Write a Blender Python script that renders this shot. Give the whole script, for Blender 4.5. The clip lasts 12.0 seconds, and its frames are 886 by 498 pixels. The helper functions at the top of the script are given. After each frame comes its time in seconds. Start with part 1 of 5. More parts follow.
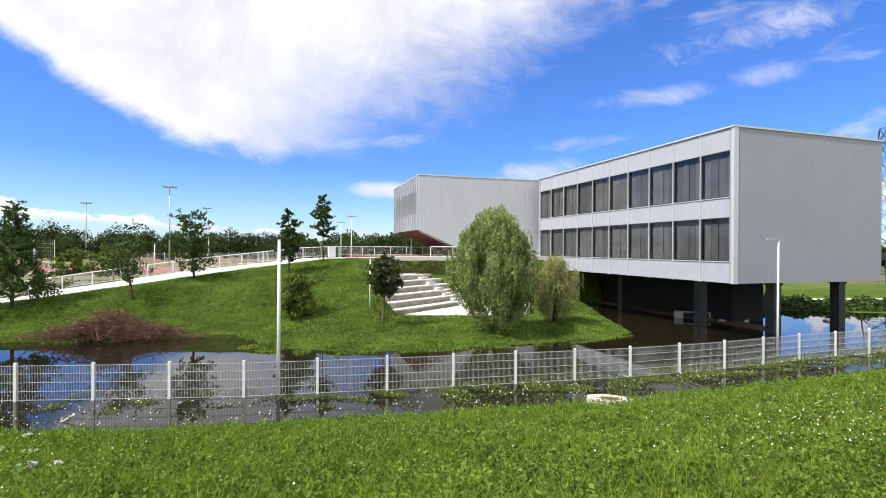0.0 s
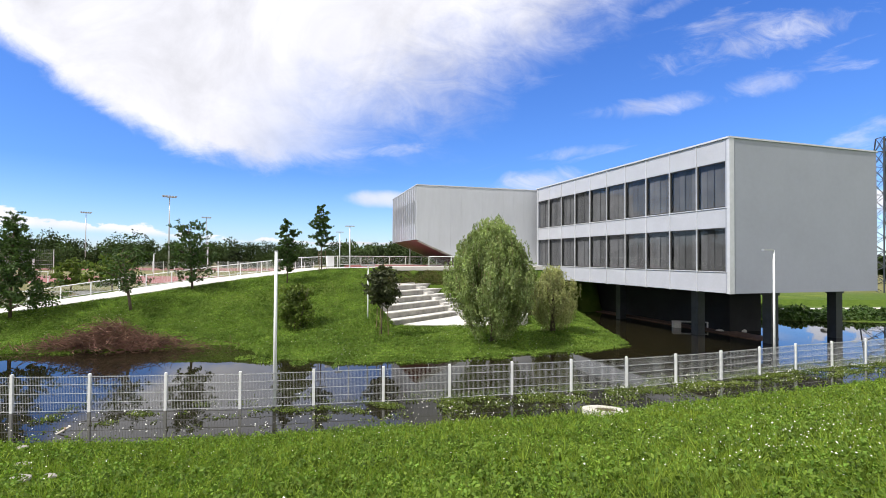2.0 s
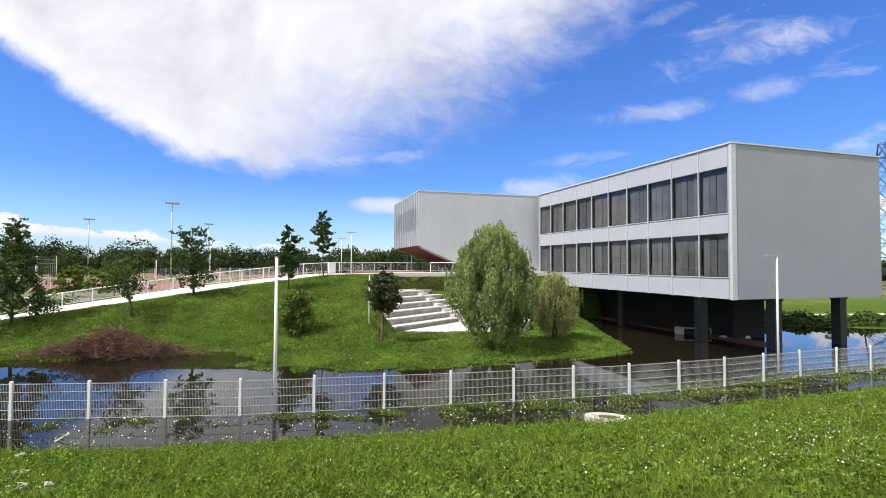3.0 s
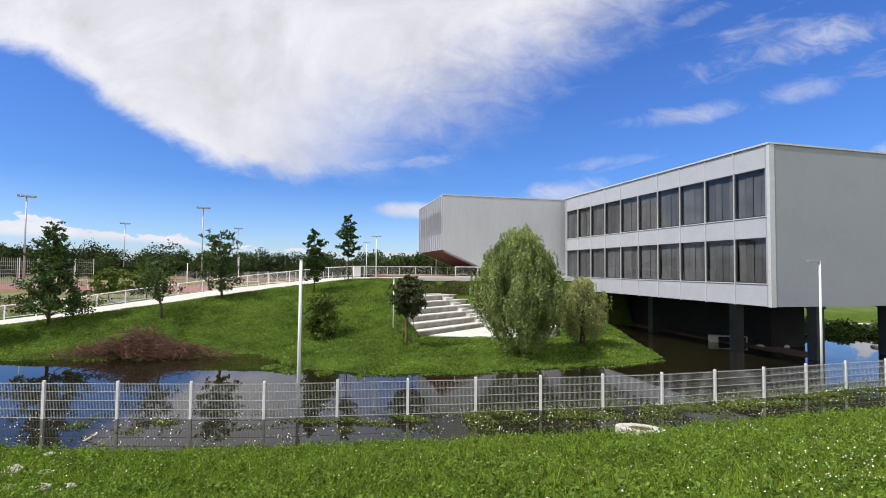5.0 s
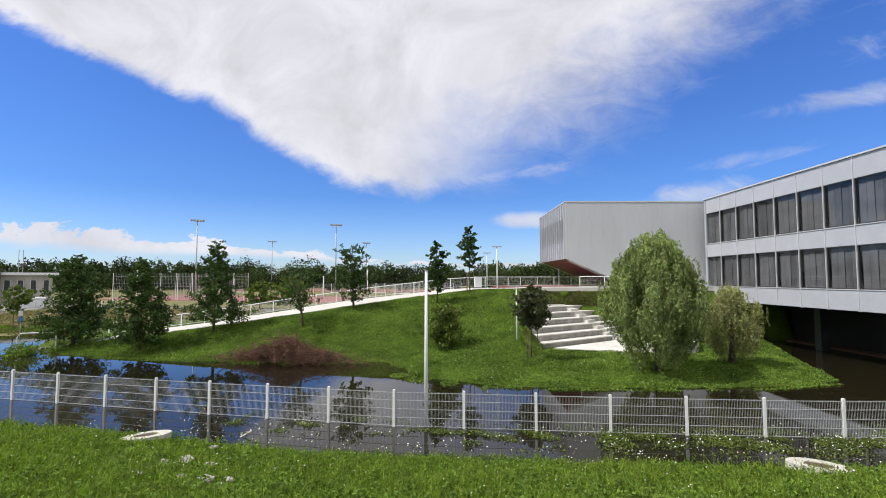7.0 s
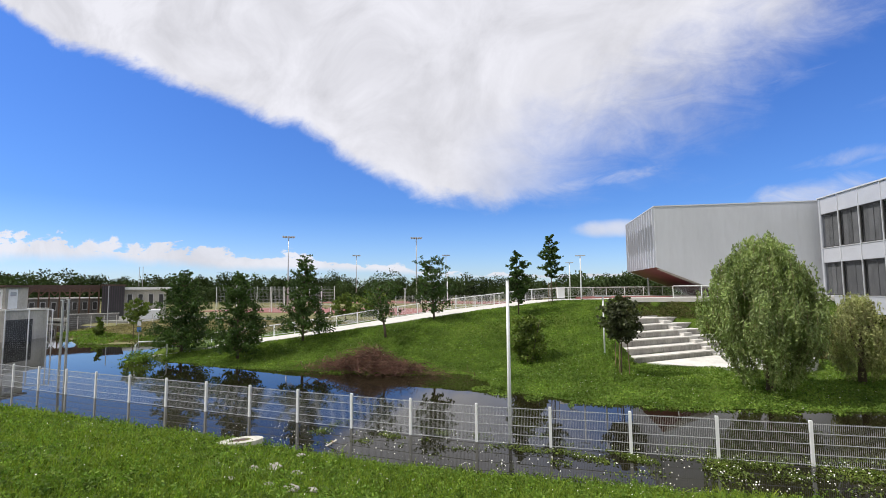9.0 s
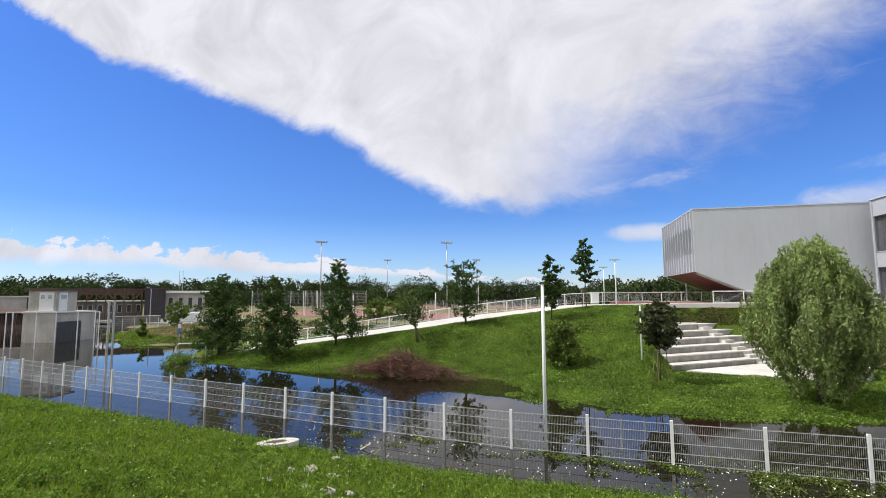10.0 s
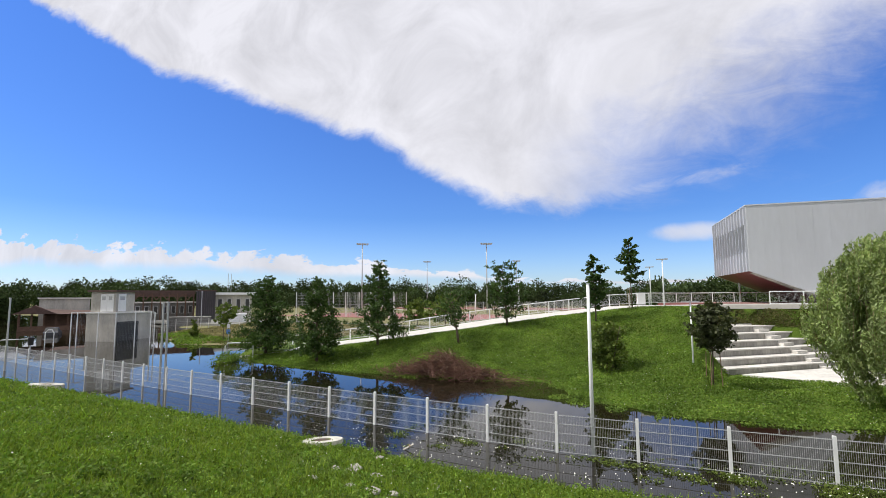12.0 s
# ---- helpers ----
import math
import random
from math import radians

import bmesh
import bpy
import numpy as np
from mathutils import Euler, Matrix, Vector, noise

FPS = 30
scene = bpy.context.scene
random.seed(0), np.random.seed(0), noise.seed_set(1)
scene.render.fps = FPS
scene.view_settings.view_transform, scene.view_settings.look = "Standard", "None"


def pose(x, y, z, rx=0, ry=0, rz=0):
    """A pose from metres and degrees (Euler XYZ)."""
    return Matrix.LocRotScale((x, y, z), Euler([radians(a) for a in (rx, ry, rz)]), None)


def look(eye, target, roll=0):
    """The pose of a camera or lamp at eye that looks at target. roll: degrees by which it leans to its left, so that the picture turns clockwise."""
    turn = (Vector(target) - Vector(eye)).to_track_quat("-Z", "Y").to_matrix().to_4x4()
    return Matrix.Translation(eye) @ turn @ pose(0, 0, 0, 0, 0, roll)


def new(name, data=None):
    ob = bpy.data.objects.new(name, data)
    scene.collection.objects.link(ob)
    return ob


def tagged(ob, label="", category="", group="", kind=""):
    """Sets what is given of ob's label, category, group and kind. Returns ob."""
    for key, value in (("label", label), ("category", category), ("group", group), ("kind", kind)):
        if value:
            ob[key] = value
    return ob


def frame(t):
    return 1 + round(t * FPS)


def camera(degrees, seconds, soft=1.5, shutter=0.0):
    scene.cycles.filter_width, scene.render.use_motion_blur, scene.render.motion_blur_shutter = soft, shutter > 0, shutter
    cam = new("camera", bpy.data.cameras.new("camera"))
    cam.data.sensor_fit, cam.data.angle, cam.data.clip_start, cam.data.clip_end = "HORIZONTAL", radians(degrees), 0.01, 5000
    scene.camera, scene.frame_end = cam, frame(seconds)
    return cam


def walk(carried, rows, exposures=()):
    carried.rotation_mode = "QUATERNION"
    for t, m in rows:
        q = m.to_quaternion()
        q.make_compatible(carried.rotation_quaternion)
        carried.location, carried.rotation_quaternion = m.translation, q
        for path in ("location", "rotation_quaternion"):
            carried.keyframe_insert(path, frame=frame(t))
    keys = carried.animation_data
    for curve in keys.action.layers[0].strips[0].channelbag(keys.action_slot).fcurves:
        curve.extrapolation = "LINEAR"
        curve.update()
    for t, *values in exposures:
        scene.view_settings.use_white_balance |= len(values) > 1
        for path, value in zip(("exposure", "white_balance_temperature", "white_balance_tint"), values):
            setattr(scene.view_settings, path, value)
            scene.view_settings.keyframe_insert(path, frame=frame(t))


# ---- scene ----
cam = camera(84.07, 12.0, soft=0.9)
ROWS = [
    (0.0, 0.000, -0.000, 5.250, -0.00, -0.02, -0.35),
    (0.5, 0.109, -0.143, 5.296, -0.04, 0.06, -0.42),
    (1.0, 0.135, -0.144, 5.311, -0.01, 0.30, -0.40),
    (1.5, 0.121, -0.127, 5.323, -0.05, 0.58, -0.36),
    (2.0, 0.131, -0.108, 5.334, -0.04, 1.02, -0.31),
    (2.5, 0.149, -0.081, 5.335, 0.10, 1.38, -0.26),
    (4.5, 0.211, 0.176, 5.268, 1.33, 2.44, -0.63),
    (5.0, 0.152, 0.294, 5.286, 3.07, 2.27, -0.55),
    (5.5, 0.093, 0.376, 5.271, 5.32, 2.62, -0.75),
    (6.0, 0.019, 0.561, 5.245, 10.08, 2.91, -0.14),
    (6.5, -0.067, 0.536, 5.246, 13.60, 3.29, -0.16),
    (7.0, -0.086, 0.660, 5.249, 16.89, 3.47, 0.05),
    (7.5, -0.166, 0.752, 5.231, 19.62, 4.06, 0.02),
    (9.5, -0.341, 1.131, 5.171, 27.98, 5.15, 0.43),
    (10.0, -0.437, 1.122, 5.160, 29.63, 5.45, 0.23),
    (10.5, -0.488, 1.165, 5.143, 30.90, 5.49, 0.37),
    (11.0, -0.535, 1.193, 5.134, 32.21, 5.61, 0.25),
    (11.5, -0.563, 1.222, 5.112, 33.13, 5.64, 0.31),
    (12.0, -0.602, 1.248, 5.094, 34.23, 5.66, 0.28),
]
walk(cam, [(t, pose(x, y, z, 90 + pitch, roll, yaw)) for t, x, y, z, yaw, pitch, roll in ROWS],
     [(0.0, 0.29), (2.5, 0.22), (4.5, 0.03), (5.5, -0.06), (12.0, -0.04)])

# ---- world: blue sky with one great cloud, small cumulus near the horizon ----
SUN_EL, SUN_AZ = 54.0, -122.0      # degrees; azimuth from +y towards +x


def add(nt, kind, **inputs):
    n = nt.nodes.new(kind)
    for key, value in inputs.items():
        if key in n.inputs:
            n.inputs[key].default_value = value
    return n


class Net:
    """A short way to write node arithmetic."""

    def __init__(self, nt):
        self.nt = nt

    def put(self, socket, value):
        if hasattr(value, "is_output"):
            self.nt.links.new(value, socket)
        else:
            socket.default_value = value

    def m(self, op, a, b=0.0, c=0.0, clamp=False):
        n = self.nt.nodes.new("ShaderNodeMath")
        n.operation, n.use_clamp = op, clamp
        for s, v in zip(n.inputs, (a, b, c)):
            self.put(s, v)
        return n.outputs[0]

    def dot(self, a, v):
        n = self.nt.nodes.new("ShaderNodeVectorMath")
        n.operation = "DOT_PRODUCT"
        self.put(n.inputs[0], a)
        n.inputs[1].default_value = v
        return n.outputs["Value"]

    def comb(self, x, y, z=0.0):
        n = self.nt.nodes.new("ShaderNodeCombineXYZ")
        for s, v in zip(n.inputs, (x, y, z)):
            self.put(s, v)
        return n.outputs[0]

    def noise(self, vec, scale, detail=4.0, rough=0.55, dist=0.0):
        n = self.nt.nodes.new("ShaderNodeTexNoise")
        if vec is not None:
            self.put(n.inputs["Vector"], vec)
        n.inputs["Scale"].default_value, n.inputs["Detail"].default_value = scale, detail
        n.inputs["Roughness"].default_value, n.inputs["Distortion"].default_value = rough, dist
        return n.outputs["Fac"]

    def ramp(self, fac, *stops):
        n = self.nt.nodes.new("ShaderNodeValToRGB")
        while len(n.color_ramp.elements) < len(stops):
            n.color_ramp.elements.new(0.5)
        for e, (pos, col) in zip(n.color_ramp.elements, stops):
            e.position = pos
            e.color = (*col, 1) if isinstance(col, tuple) else (col, col, col, 1)
        self.put(n.inputs[0], fac)
        return n.outputs[0]

    def smooth(self, v, lo, hi):
        n = self.nt.nodes.new("ShaderNodeMapRange")
        n.interpolation_type = "SMOOTHSTEP"
        self.put(n.inputs[0], v)
        n.inputs[1].default_value, n.inputs[2].default_value = lo, hi
        return n.outputs[0]

    def mix(self, fac, a, b, blend="MIX"):
        n = self.nt.nodes.new("ShaderNodeMix")
        n.data_type, n.blend_type = "RGBA", blend
        self.put(n.inputs[0], fac)
        for s, v in ((n.inputs[6], a), (n.inputs[7], b)):
            self.put(s, (*v, 1) if isinstance(v, tuple) else v)
        return n.outputs[2]


def make_world():
    w = bpy.data.worlds.new("sky")
    scene.world = w
    w.use_nodes = True
    nt = w.node_tree
    nt.nodes.clear()
    k = Net(nt)
    out = nt.nodes.new("ShaderNodeOutputWorld")
    bg = nt.nodes.new("ShaderNodeBackground")
    nt.links.new(bg.outputs[0], out.inputs[0])
    sky = nt.nodes.new("ShaderNodeTexSky")
    sky.sky_type, sky.sun_disc = "NISHITA", False
    sky.sun_elevation, sky.sun_rotation = radians(SUN_EL), radians(SUN_AZ)
    sky.air_density, sky.dust_density, sky.ozone_density = 1.0, 0.4, 2.0
    way = nt.nodes.new("ShaderNodeTexCoord").outputs["Generated"]
    lift = k.m("MAXIMUM", k.dot(way, (0, 0, 1)), 0.0)
    blue = k.mix(1.0, sky.outputs[0], k.ramp(lift, (0.0, SKY_LOW), (0.16, SKY_MID), (0.55, SKY_TINT)), "MULTIPLY")
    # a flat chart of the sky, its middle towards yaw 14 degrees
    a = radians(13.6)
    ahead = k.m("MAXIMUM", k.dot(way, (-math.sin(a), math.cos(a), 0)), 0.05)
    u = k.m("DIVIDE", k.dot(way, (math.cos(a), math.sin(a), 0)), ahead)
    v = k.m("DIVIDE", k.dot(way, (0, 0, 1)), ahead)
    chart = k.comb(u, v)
    wob = k.m("SUBTRACT", k.noise(chart, 3.2, 8.0, 0.62, 0.4), 0.5)
    fine = k.m("SUBTRACT", k.noise(k.comb(k.m("MULTIPLY", u, 1.0), k.m("MULTIPLY", v, 2.2)), 7.0, 8.0, 0.65, 0.8), 0.5)
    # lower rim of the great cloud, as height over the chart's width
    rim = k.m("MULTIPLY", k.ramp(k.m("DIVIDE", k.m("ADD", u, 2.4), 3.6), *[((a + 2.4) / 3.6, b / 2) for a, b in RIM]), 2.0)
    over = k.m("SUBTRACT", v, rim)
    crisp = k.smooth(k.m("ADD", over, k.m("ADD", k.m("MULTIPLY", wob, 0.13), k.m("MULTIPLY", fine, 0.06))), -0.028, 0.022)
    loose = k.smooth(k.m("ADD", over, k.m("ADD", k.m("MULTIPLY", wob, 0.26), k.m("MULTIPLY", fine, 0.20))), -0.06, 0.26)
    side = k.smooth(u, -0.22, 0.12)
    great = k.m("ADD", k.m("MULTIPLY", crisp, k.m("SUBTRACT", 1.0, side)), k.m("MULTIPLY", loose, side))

    def wisp(u0, v0, u1, v1, thick, gain):
        """A long thin cloud from one place of the chart to another."""
        d = math.hypot(u1 - u0, v1 - v0)
        c, t = (u1 - u0) / d, (v1 - v0) / d
        du, dv = k.m("SUBTRACT", u, (u0 + u1) / 2), k.m("SUBTRACT", v, (v0 + v1) / 2)
        a1 = k.m("DIVIDE", k.m("ADD", k.m("MULTIPLY", du, c), k.m("MULTIPLY", dv, t)), d * 0.62)
        b1 = k.m("DIVIDE", k.m("SUBTRACT", k.m("MULTIPLY", dv, c), k.m("MULTIPLY", du, t)), thick)
        q = k.m("ADD", k.m("MULTIPLY", a1, a1), k.m("MULTIPLY", b1, b1))
        return k.m("MULTIPLY", k.smooth(k.m("SUBTRACT", k.m("ADD", 1.0, k.m("ADD", k.m("MULTIPLY", wob, 2.6), k.m("MULTIPLY", fine, 3.4))), q), -0.1, 2.1), gain)
    wisps = 0.0
    for row in WISPS:
        wisps = k.m("MAXIMUM", wisps, wisp(*row))
    # streaks to the right
    tilt = k.comb(k.m("ADD", u, k.m("MULTIPLY", v, -0.6)), k.m("MULTIPLY", k.m("SUBTRACT", v, k.m("MULTIPLY", u, 0.28)), 4.5))
    streak = k.smooth(k.noise(tilt, 2.3, 7.0, 0.6, 0.3), 0.555, 0.75)
    streak = k.m("MULTIPLY", k.m("MULTIPLY", streak, k.smooth(u, 0.12, 0.5)), k.m("MULTIPLY", k.smooth(v, 0.06, 0.14), 0.45))
    streak = k.m("MAXIMUM", streak, wisps)
    # cumulus banks low over the horizon, denser to the left
    low = k.comb(k.m("MULTIPLY", u, 1.0), k.m("MULTIPLY", v, 2.2), 3.7)
    heap = k.noise(low, 10.0, 8.0, 0.62, 0.25)
    west = k.m("MAXIMUM", k.m("MULTIPLY", u, -1.0), 0.0)
    east = k.smooth(u, 0.95, 1.25)
    lie = k.m("ADD", k.m("ADD", 0.030, k.m("MULTIPLY", west, 0.075)), k.m("MULTIPLY", east, 0.14))
    off = k.m("DIVIDE", k.m("SUBTRACT", v, lie), k.m("ADD", k.m("ADD", 0.006, k.m("MULTIPLY", west, 0.020)), k.m("MULTIPLY", east, 0.034)))
    fade = k.m("MAXIMUM", k.m("SUBTRACT", 1.0, k.smooth(u, 0.05, 0.4)), east)
    crest = k.m("ADD", k.m("MULTIPLY", k.m("SUBTRACT", heap, 0.5), 6.5), k.m("SUBTRACT", 0.55, k.m("MULTIPLY", k.smooth(u, -0.65, -0.2), 0.75)))
    crest = k.m("ADD", crest, k.m("MULTIPLY", east, 1.0))
    tops = k.smooth(k.m("SUBTRACT", crest, off), 0.0, 0.40)
    base = k.smooth(k.m("ADD", off, k.m("MULTIPLY", wob, 2.5)), -1.6, -0.4)
    bank = k.m("MULTIPLY", k.m("MULTIPLY", tops, base), k.m("MULTIPLY", fade, 0.93))
    # one small cloud by the far block
    dx, dy = k.m("DIVIDE", k.m("SUBTRACT", u, 0.115), 0.085), k.m("DIVIDE", k.m("SUBTRACT", v, 0.118), 0.024)
    rr = k.m("ADD", k.m("MULTIPLY", dx, dx), k.m("MULTIPLY", dy, dy))
    puff = k.smooth(k.m("SUBTRACT", k.m("ADD", 1.0, k.m("MULTIPLY", wob, 2.5)), rr), 0.0, 0.9)
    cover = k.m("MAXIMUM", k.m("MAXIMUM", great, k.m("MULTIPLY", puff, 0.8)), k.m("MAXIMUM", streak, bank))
    body = k.noise(chart, 4.3, 6.0, 0.6, 0.6)
    white = k.ramp(body, (0.30, tuple(c * 0.74 for c in CLOUD)), (0.62, CLOUD))
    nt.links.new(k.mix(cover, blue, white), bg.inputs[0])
    bg.inputs[1].default_value = SKY_GAIN


SKY_GAIN, CLOUD = 0.10, (8.9, 8.9, 9.6)
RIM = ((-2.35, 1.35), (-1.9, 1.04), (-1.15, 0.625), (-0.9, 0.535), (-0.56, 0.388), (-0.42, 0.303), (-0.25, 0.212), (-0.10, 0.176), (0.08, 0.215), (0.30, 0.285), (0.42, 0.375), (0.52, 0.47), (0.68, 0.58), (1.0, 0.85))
WISPS = ((0.44, 0.222, 0.66, 0.256, 0.016, 0.5), (0.37, 0.162, 0.60, 0.192, 0.030, 0.95), (0.60, 0.33, 0.98, 0.40, 0.026, 0.55), (0.84, 0.49, 1.36, 0.65, 0.05, 0.65), (0.98, 0.42, 1.22, 0.48, 0.035, 0.42), (-0.10, 0.19, 0.20, 0.232, 0.020, 0.7), (0.70, 0.56, 0.86, 0.63, 0.02, 0.4))
SKY_LOW, SKY_MID, SKY_TINT = (1.08, 1.30, 1.80), (0.55, 0.90, 1.57), (0.52, 0.94, 1.80)
make_world()
lamp = bpy.data.lights.new("sun", "SUN")
lamp.energy, lamp.angle, lamp.color = 4.2, radians(0.6), (1.0, 0.955, 0.88)
sun = new("sun", lamp)
sa, se = radians(SUN_AZ), radians(SUN_EL)
sun.matrix_world = look((0, 0, 60), (-math.sin(sa) * math.cos(se), -math.cos(sa) * math.cos(se), 60 - math.sin(se)))


# ---- materials ----
def mat(name, colour, rough=0.7, metal=0.0, vary=0.12, scale=3.0, bump=0.0, bump_scale=30.0, spec=0.5, per=None, colour2=None, stretch=(1, 1, 1), through_light=0.0):
    """Colour with variation at two scales, fine relief, and change from piece to piece (per: 'object' or 'island')."""
    m = bpy.data.materials.new(name)
    m.use_nodes = True
    nt = m.node_tree
    k = Net(nt)
    b = nt.nodes["Principled BSDF"]
    geo = nt.nodes.new("ShaderNodeTexCoord").outputs["Object"]
    mp = nt.nodes.new("ShaderNodeMapping")
    mp.inputs["Scale"].default_value = stretch
    nt.links.new(geo, mp.inputs[0])
    vec = mp.outputs[0]
    big, small = k.noise(vec, scale, 5.0, 0.6), k.noise(vec, scale * 9.0, 4.0, 0.6)
    f = k.m("ADD", k.m("MULTIPLY", big, 0.65), k.m("MULTIPLY", small, 0.35))
    lo = tuple(max(c * (1 - 1.6 * vary), 0) for c in colour)
    hi = tuple(min(c * (1 + 1.6 * vary), 0.95) for c in (colour2 or colour))
    col = k.ramp(f, (0.32, lo), (0.68, hi))
    if per:
        src = nt.nodes.new("ShaderNodeObjectInfo").outputs["Random"] if per == "object" else nt.nodes.new("ShaderNodeNewGeometry").outputs["Random Per Island"]
        h = nt.nodes.new("ShaderNodeHueSaturation")
        h.inputs["Hue"].default_value = 0.5
        k.put(h.inputs["Value"], k.m("ADD", 0.72, k.m("MULTIPLY", src, 0.56)))
        k.put(h.inputs["Hue"], k.m("ADD", 0.485, k.m("MULTIPLY", k.m("FRACT", k.m("MULTIPLY", src, 7.13)), 0.03)))
        nt.links.new(col, h.inputs["Color"])
        col = h.outputs[0]
    nt.links.new(col, b.inputs["Base Color"])
    k.put(b.inputs["Roughness"], k.m("ADD", rough - 0.06, k.m("MULTIPLY", small, 0.12)))
    b.inputs["Metallic"].default_value = metal
    b.inputs["Specular IOR Level"].default_value = spec
    if bump:
        bn = nt.nodes.new("ShaderNodeBump")
        bn.inputs["Strength"].default_value, bn.inputs["Distance"].default_value = bump, 0.02
        nt.links.new(k.noise(vec, bump_scale, 4.0, 0.6), bn.inputs["Height"])
        nt.links.new(bn.outputs[0], b.inputs["Normal"])
    if through_light:
        tr = nt.nodes.new("ShaderNodeBsdfTranslucent")
        nt.links.new(k.mix(1.0, col, (1.0, 1.15, 0.55), "MULTIPLY"), tr.inputs[0])
        mx = nt.nodes.new("ShaderNodeMixShader")
        mx.inputs[0].default_value = through_light
        nt.links.new(b.outputs[0], mx.inputs[1])
        nt.links.new(tr.outputs[0], mx.inputs[2])
        nt.links.new(mx.outputs[0], nt.nodes["Material Output"].inputs[0])
    return m


def glass_mat(name, tint, rough=0.02):
    m = bpy.data.materials.new(name)
    m.use_nodes = True
    nt = m.node_tree
    nt.nodes.remove(nt.nodes["Principled BSDF"])
    t, g = nt.nodes.new("ShaderNodeBsdfTransparent"), nt.nodes.new("ShaderNodeBsdfGlossy")
    t.inputs[0].default_value = (*tint, 1)
    g.inputs["Roughness"].default_value = rough
    fr, mx = nt.nodes.new("ShaderNodeFresnel"), nt.nodes.new("ShaderNodeMixShader")
    fr.inputs[0].default_value = 1.5
    nt.links.new(fr.outputs[0], mx.inputs[0])
    nt.links.new(t.outputs[0], mx.inputs[1])
    nt.links.new(g.outputs[0], mx.inputs[2])
    nt.links.new(mx.outputs[0], nt.nodes["Material Output"].inputs[0])
    return m


def water_mat():
    m = bpy.data.materials.new("flood_water")
    m.use_nodes = True
    nt = m.node_tree
    k = Net(nt)
    b = nt.nodes["Principled BSDF"]
    pos = nt.nodes.new("ShaderNodeNewGeometry").outputs["Position"]
    mud = k.ramp(k.noise(pos, 0.12, 4.0), (0.35, (0.008, 0.007, 0.004)), (0.7, (0.020, 0.017, 0.008)))
    nt.links.new(mud, b.inputs["Base Color"])
    b.inputs["Roughness"].default_value = 0.015
    b.inputs["IOR"].default_value = 1.333
    bn = nt.nodes.new("ShaderNodeBump")
    bn.inputs["Strength"].default_value, bn.inputs["Distance"].default_value = 0.05, 0.02
    nt.links.new(k.noise(pos, 1.6, 3.0, 0.5), bn.inputs["Height"])
    nt.links.new(bn.outputs[0], b.inputs["Normal"])
    return m


def ground_mat():
    """Grass, clover and soil of the banks, darkened for shade between blades; mown meadow and dry field far off."""
    m = bpy.data.materials.new("meadow")
    m.use_nodes = True
    nt = m.node_tree
    k = Net(nt)
    b = nt.nodes["Principled BSDF"]
    pos = nt.nodes.new("ShaderNodeNewGeometry").outputs["Position"]
    big, mid, fine = k.noise(pos, 0.16, 5.0, 0.6), k.noise(pos, 1.4, 5.0, 0.65), k.noise(pos, 14.0, 4.0, 0.7)
    # dark ends stand for soil and for the shade between the blades
    g1 = k.ramp(mid, (0.3, (0.050, 0.092, 0.011)), (0.7, (0.11, 0.175, 0.020)))
    g2 = k.ramp(fine, (0.3, (0.030, 0.055, 0.007)), (0.7, (0.115, 0.175, 0.026)))
    grass = k.mix(0.5, g1, g2)
    grass = k.mix(k.smooth(big, 0.5, 0.75), grass, (0.15, 0.19, 0.035))
    sep = nt.nodes.new("ShaderNodeSeparateXYZ")
    nt.links.new(pos, sep.inputs[0])
    far = k.m("MAXIMUM", k.smooth(sep.outputs[1], 60.0, 75.0), k.smooth(k.m("MULTIPLY", sep.outputs[0], -1.0), 43.5, 47.0))
    field = k.ramp(big, (0.35, (0.15, 0.15, 0.065)), (0.65, (0.22, 0.19, 0.10)))
    field = k.mix(k.smooth(mid, 0.46, 0.66), field, (0.13, 0.165, 0.045))
    field = k.mix(k.m("MULTIPLY", k.smooth(fine, 0.45, 0.7), 0.5), field, (0.25, 0.21, 0.12))
    col = k.mix(far, grass, field)
    # mud below the water line
    col = k.mix(k.smooth(k.m("MULTIPLY", sep.outputs[2], -1.0), 0.0, 0.12), col, (0.07, 0.055, 0.028))
    nt.links.new(col, b.inputs["Base Color"])
    b.inputs["Roughness"].default_value, b.inputs["Specular IOR Level"].default_value = 0.9, 0.15
    bn = nt.nodes.new("ShaderNodeBump")
    bn.inputs["Strength"].default_value, bn.inputs["Distance"].default_value = 0.8, 0.08
    nt.links.new(fine, bn.inputs["Height"])
    nt.links.new(bn.outputs[0], b.inputs["Normal"])
    return m


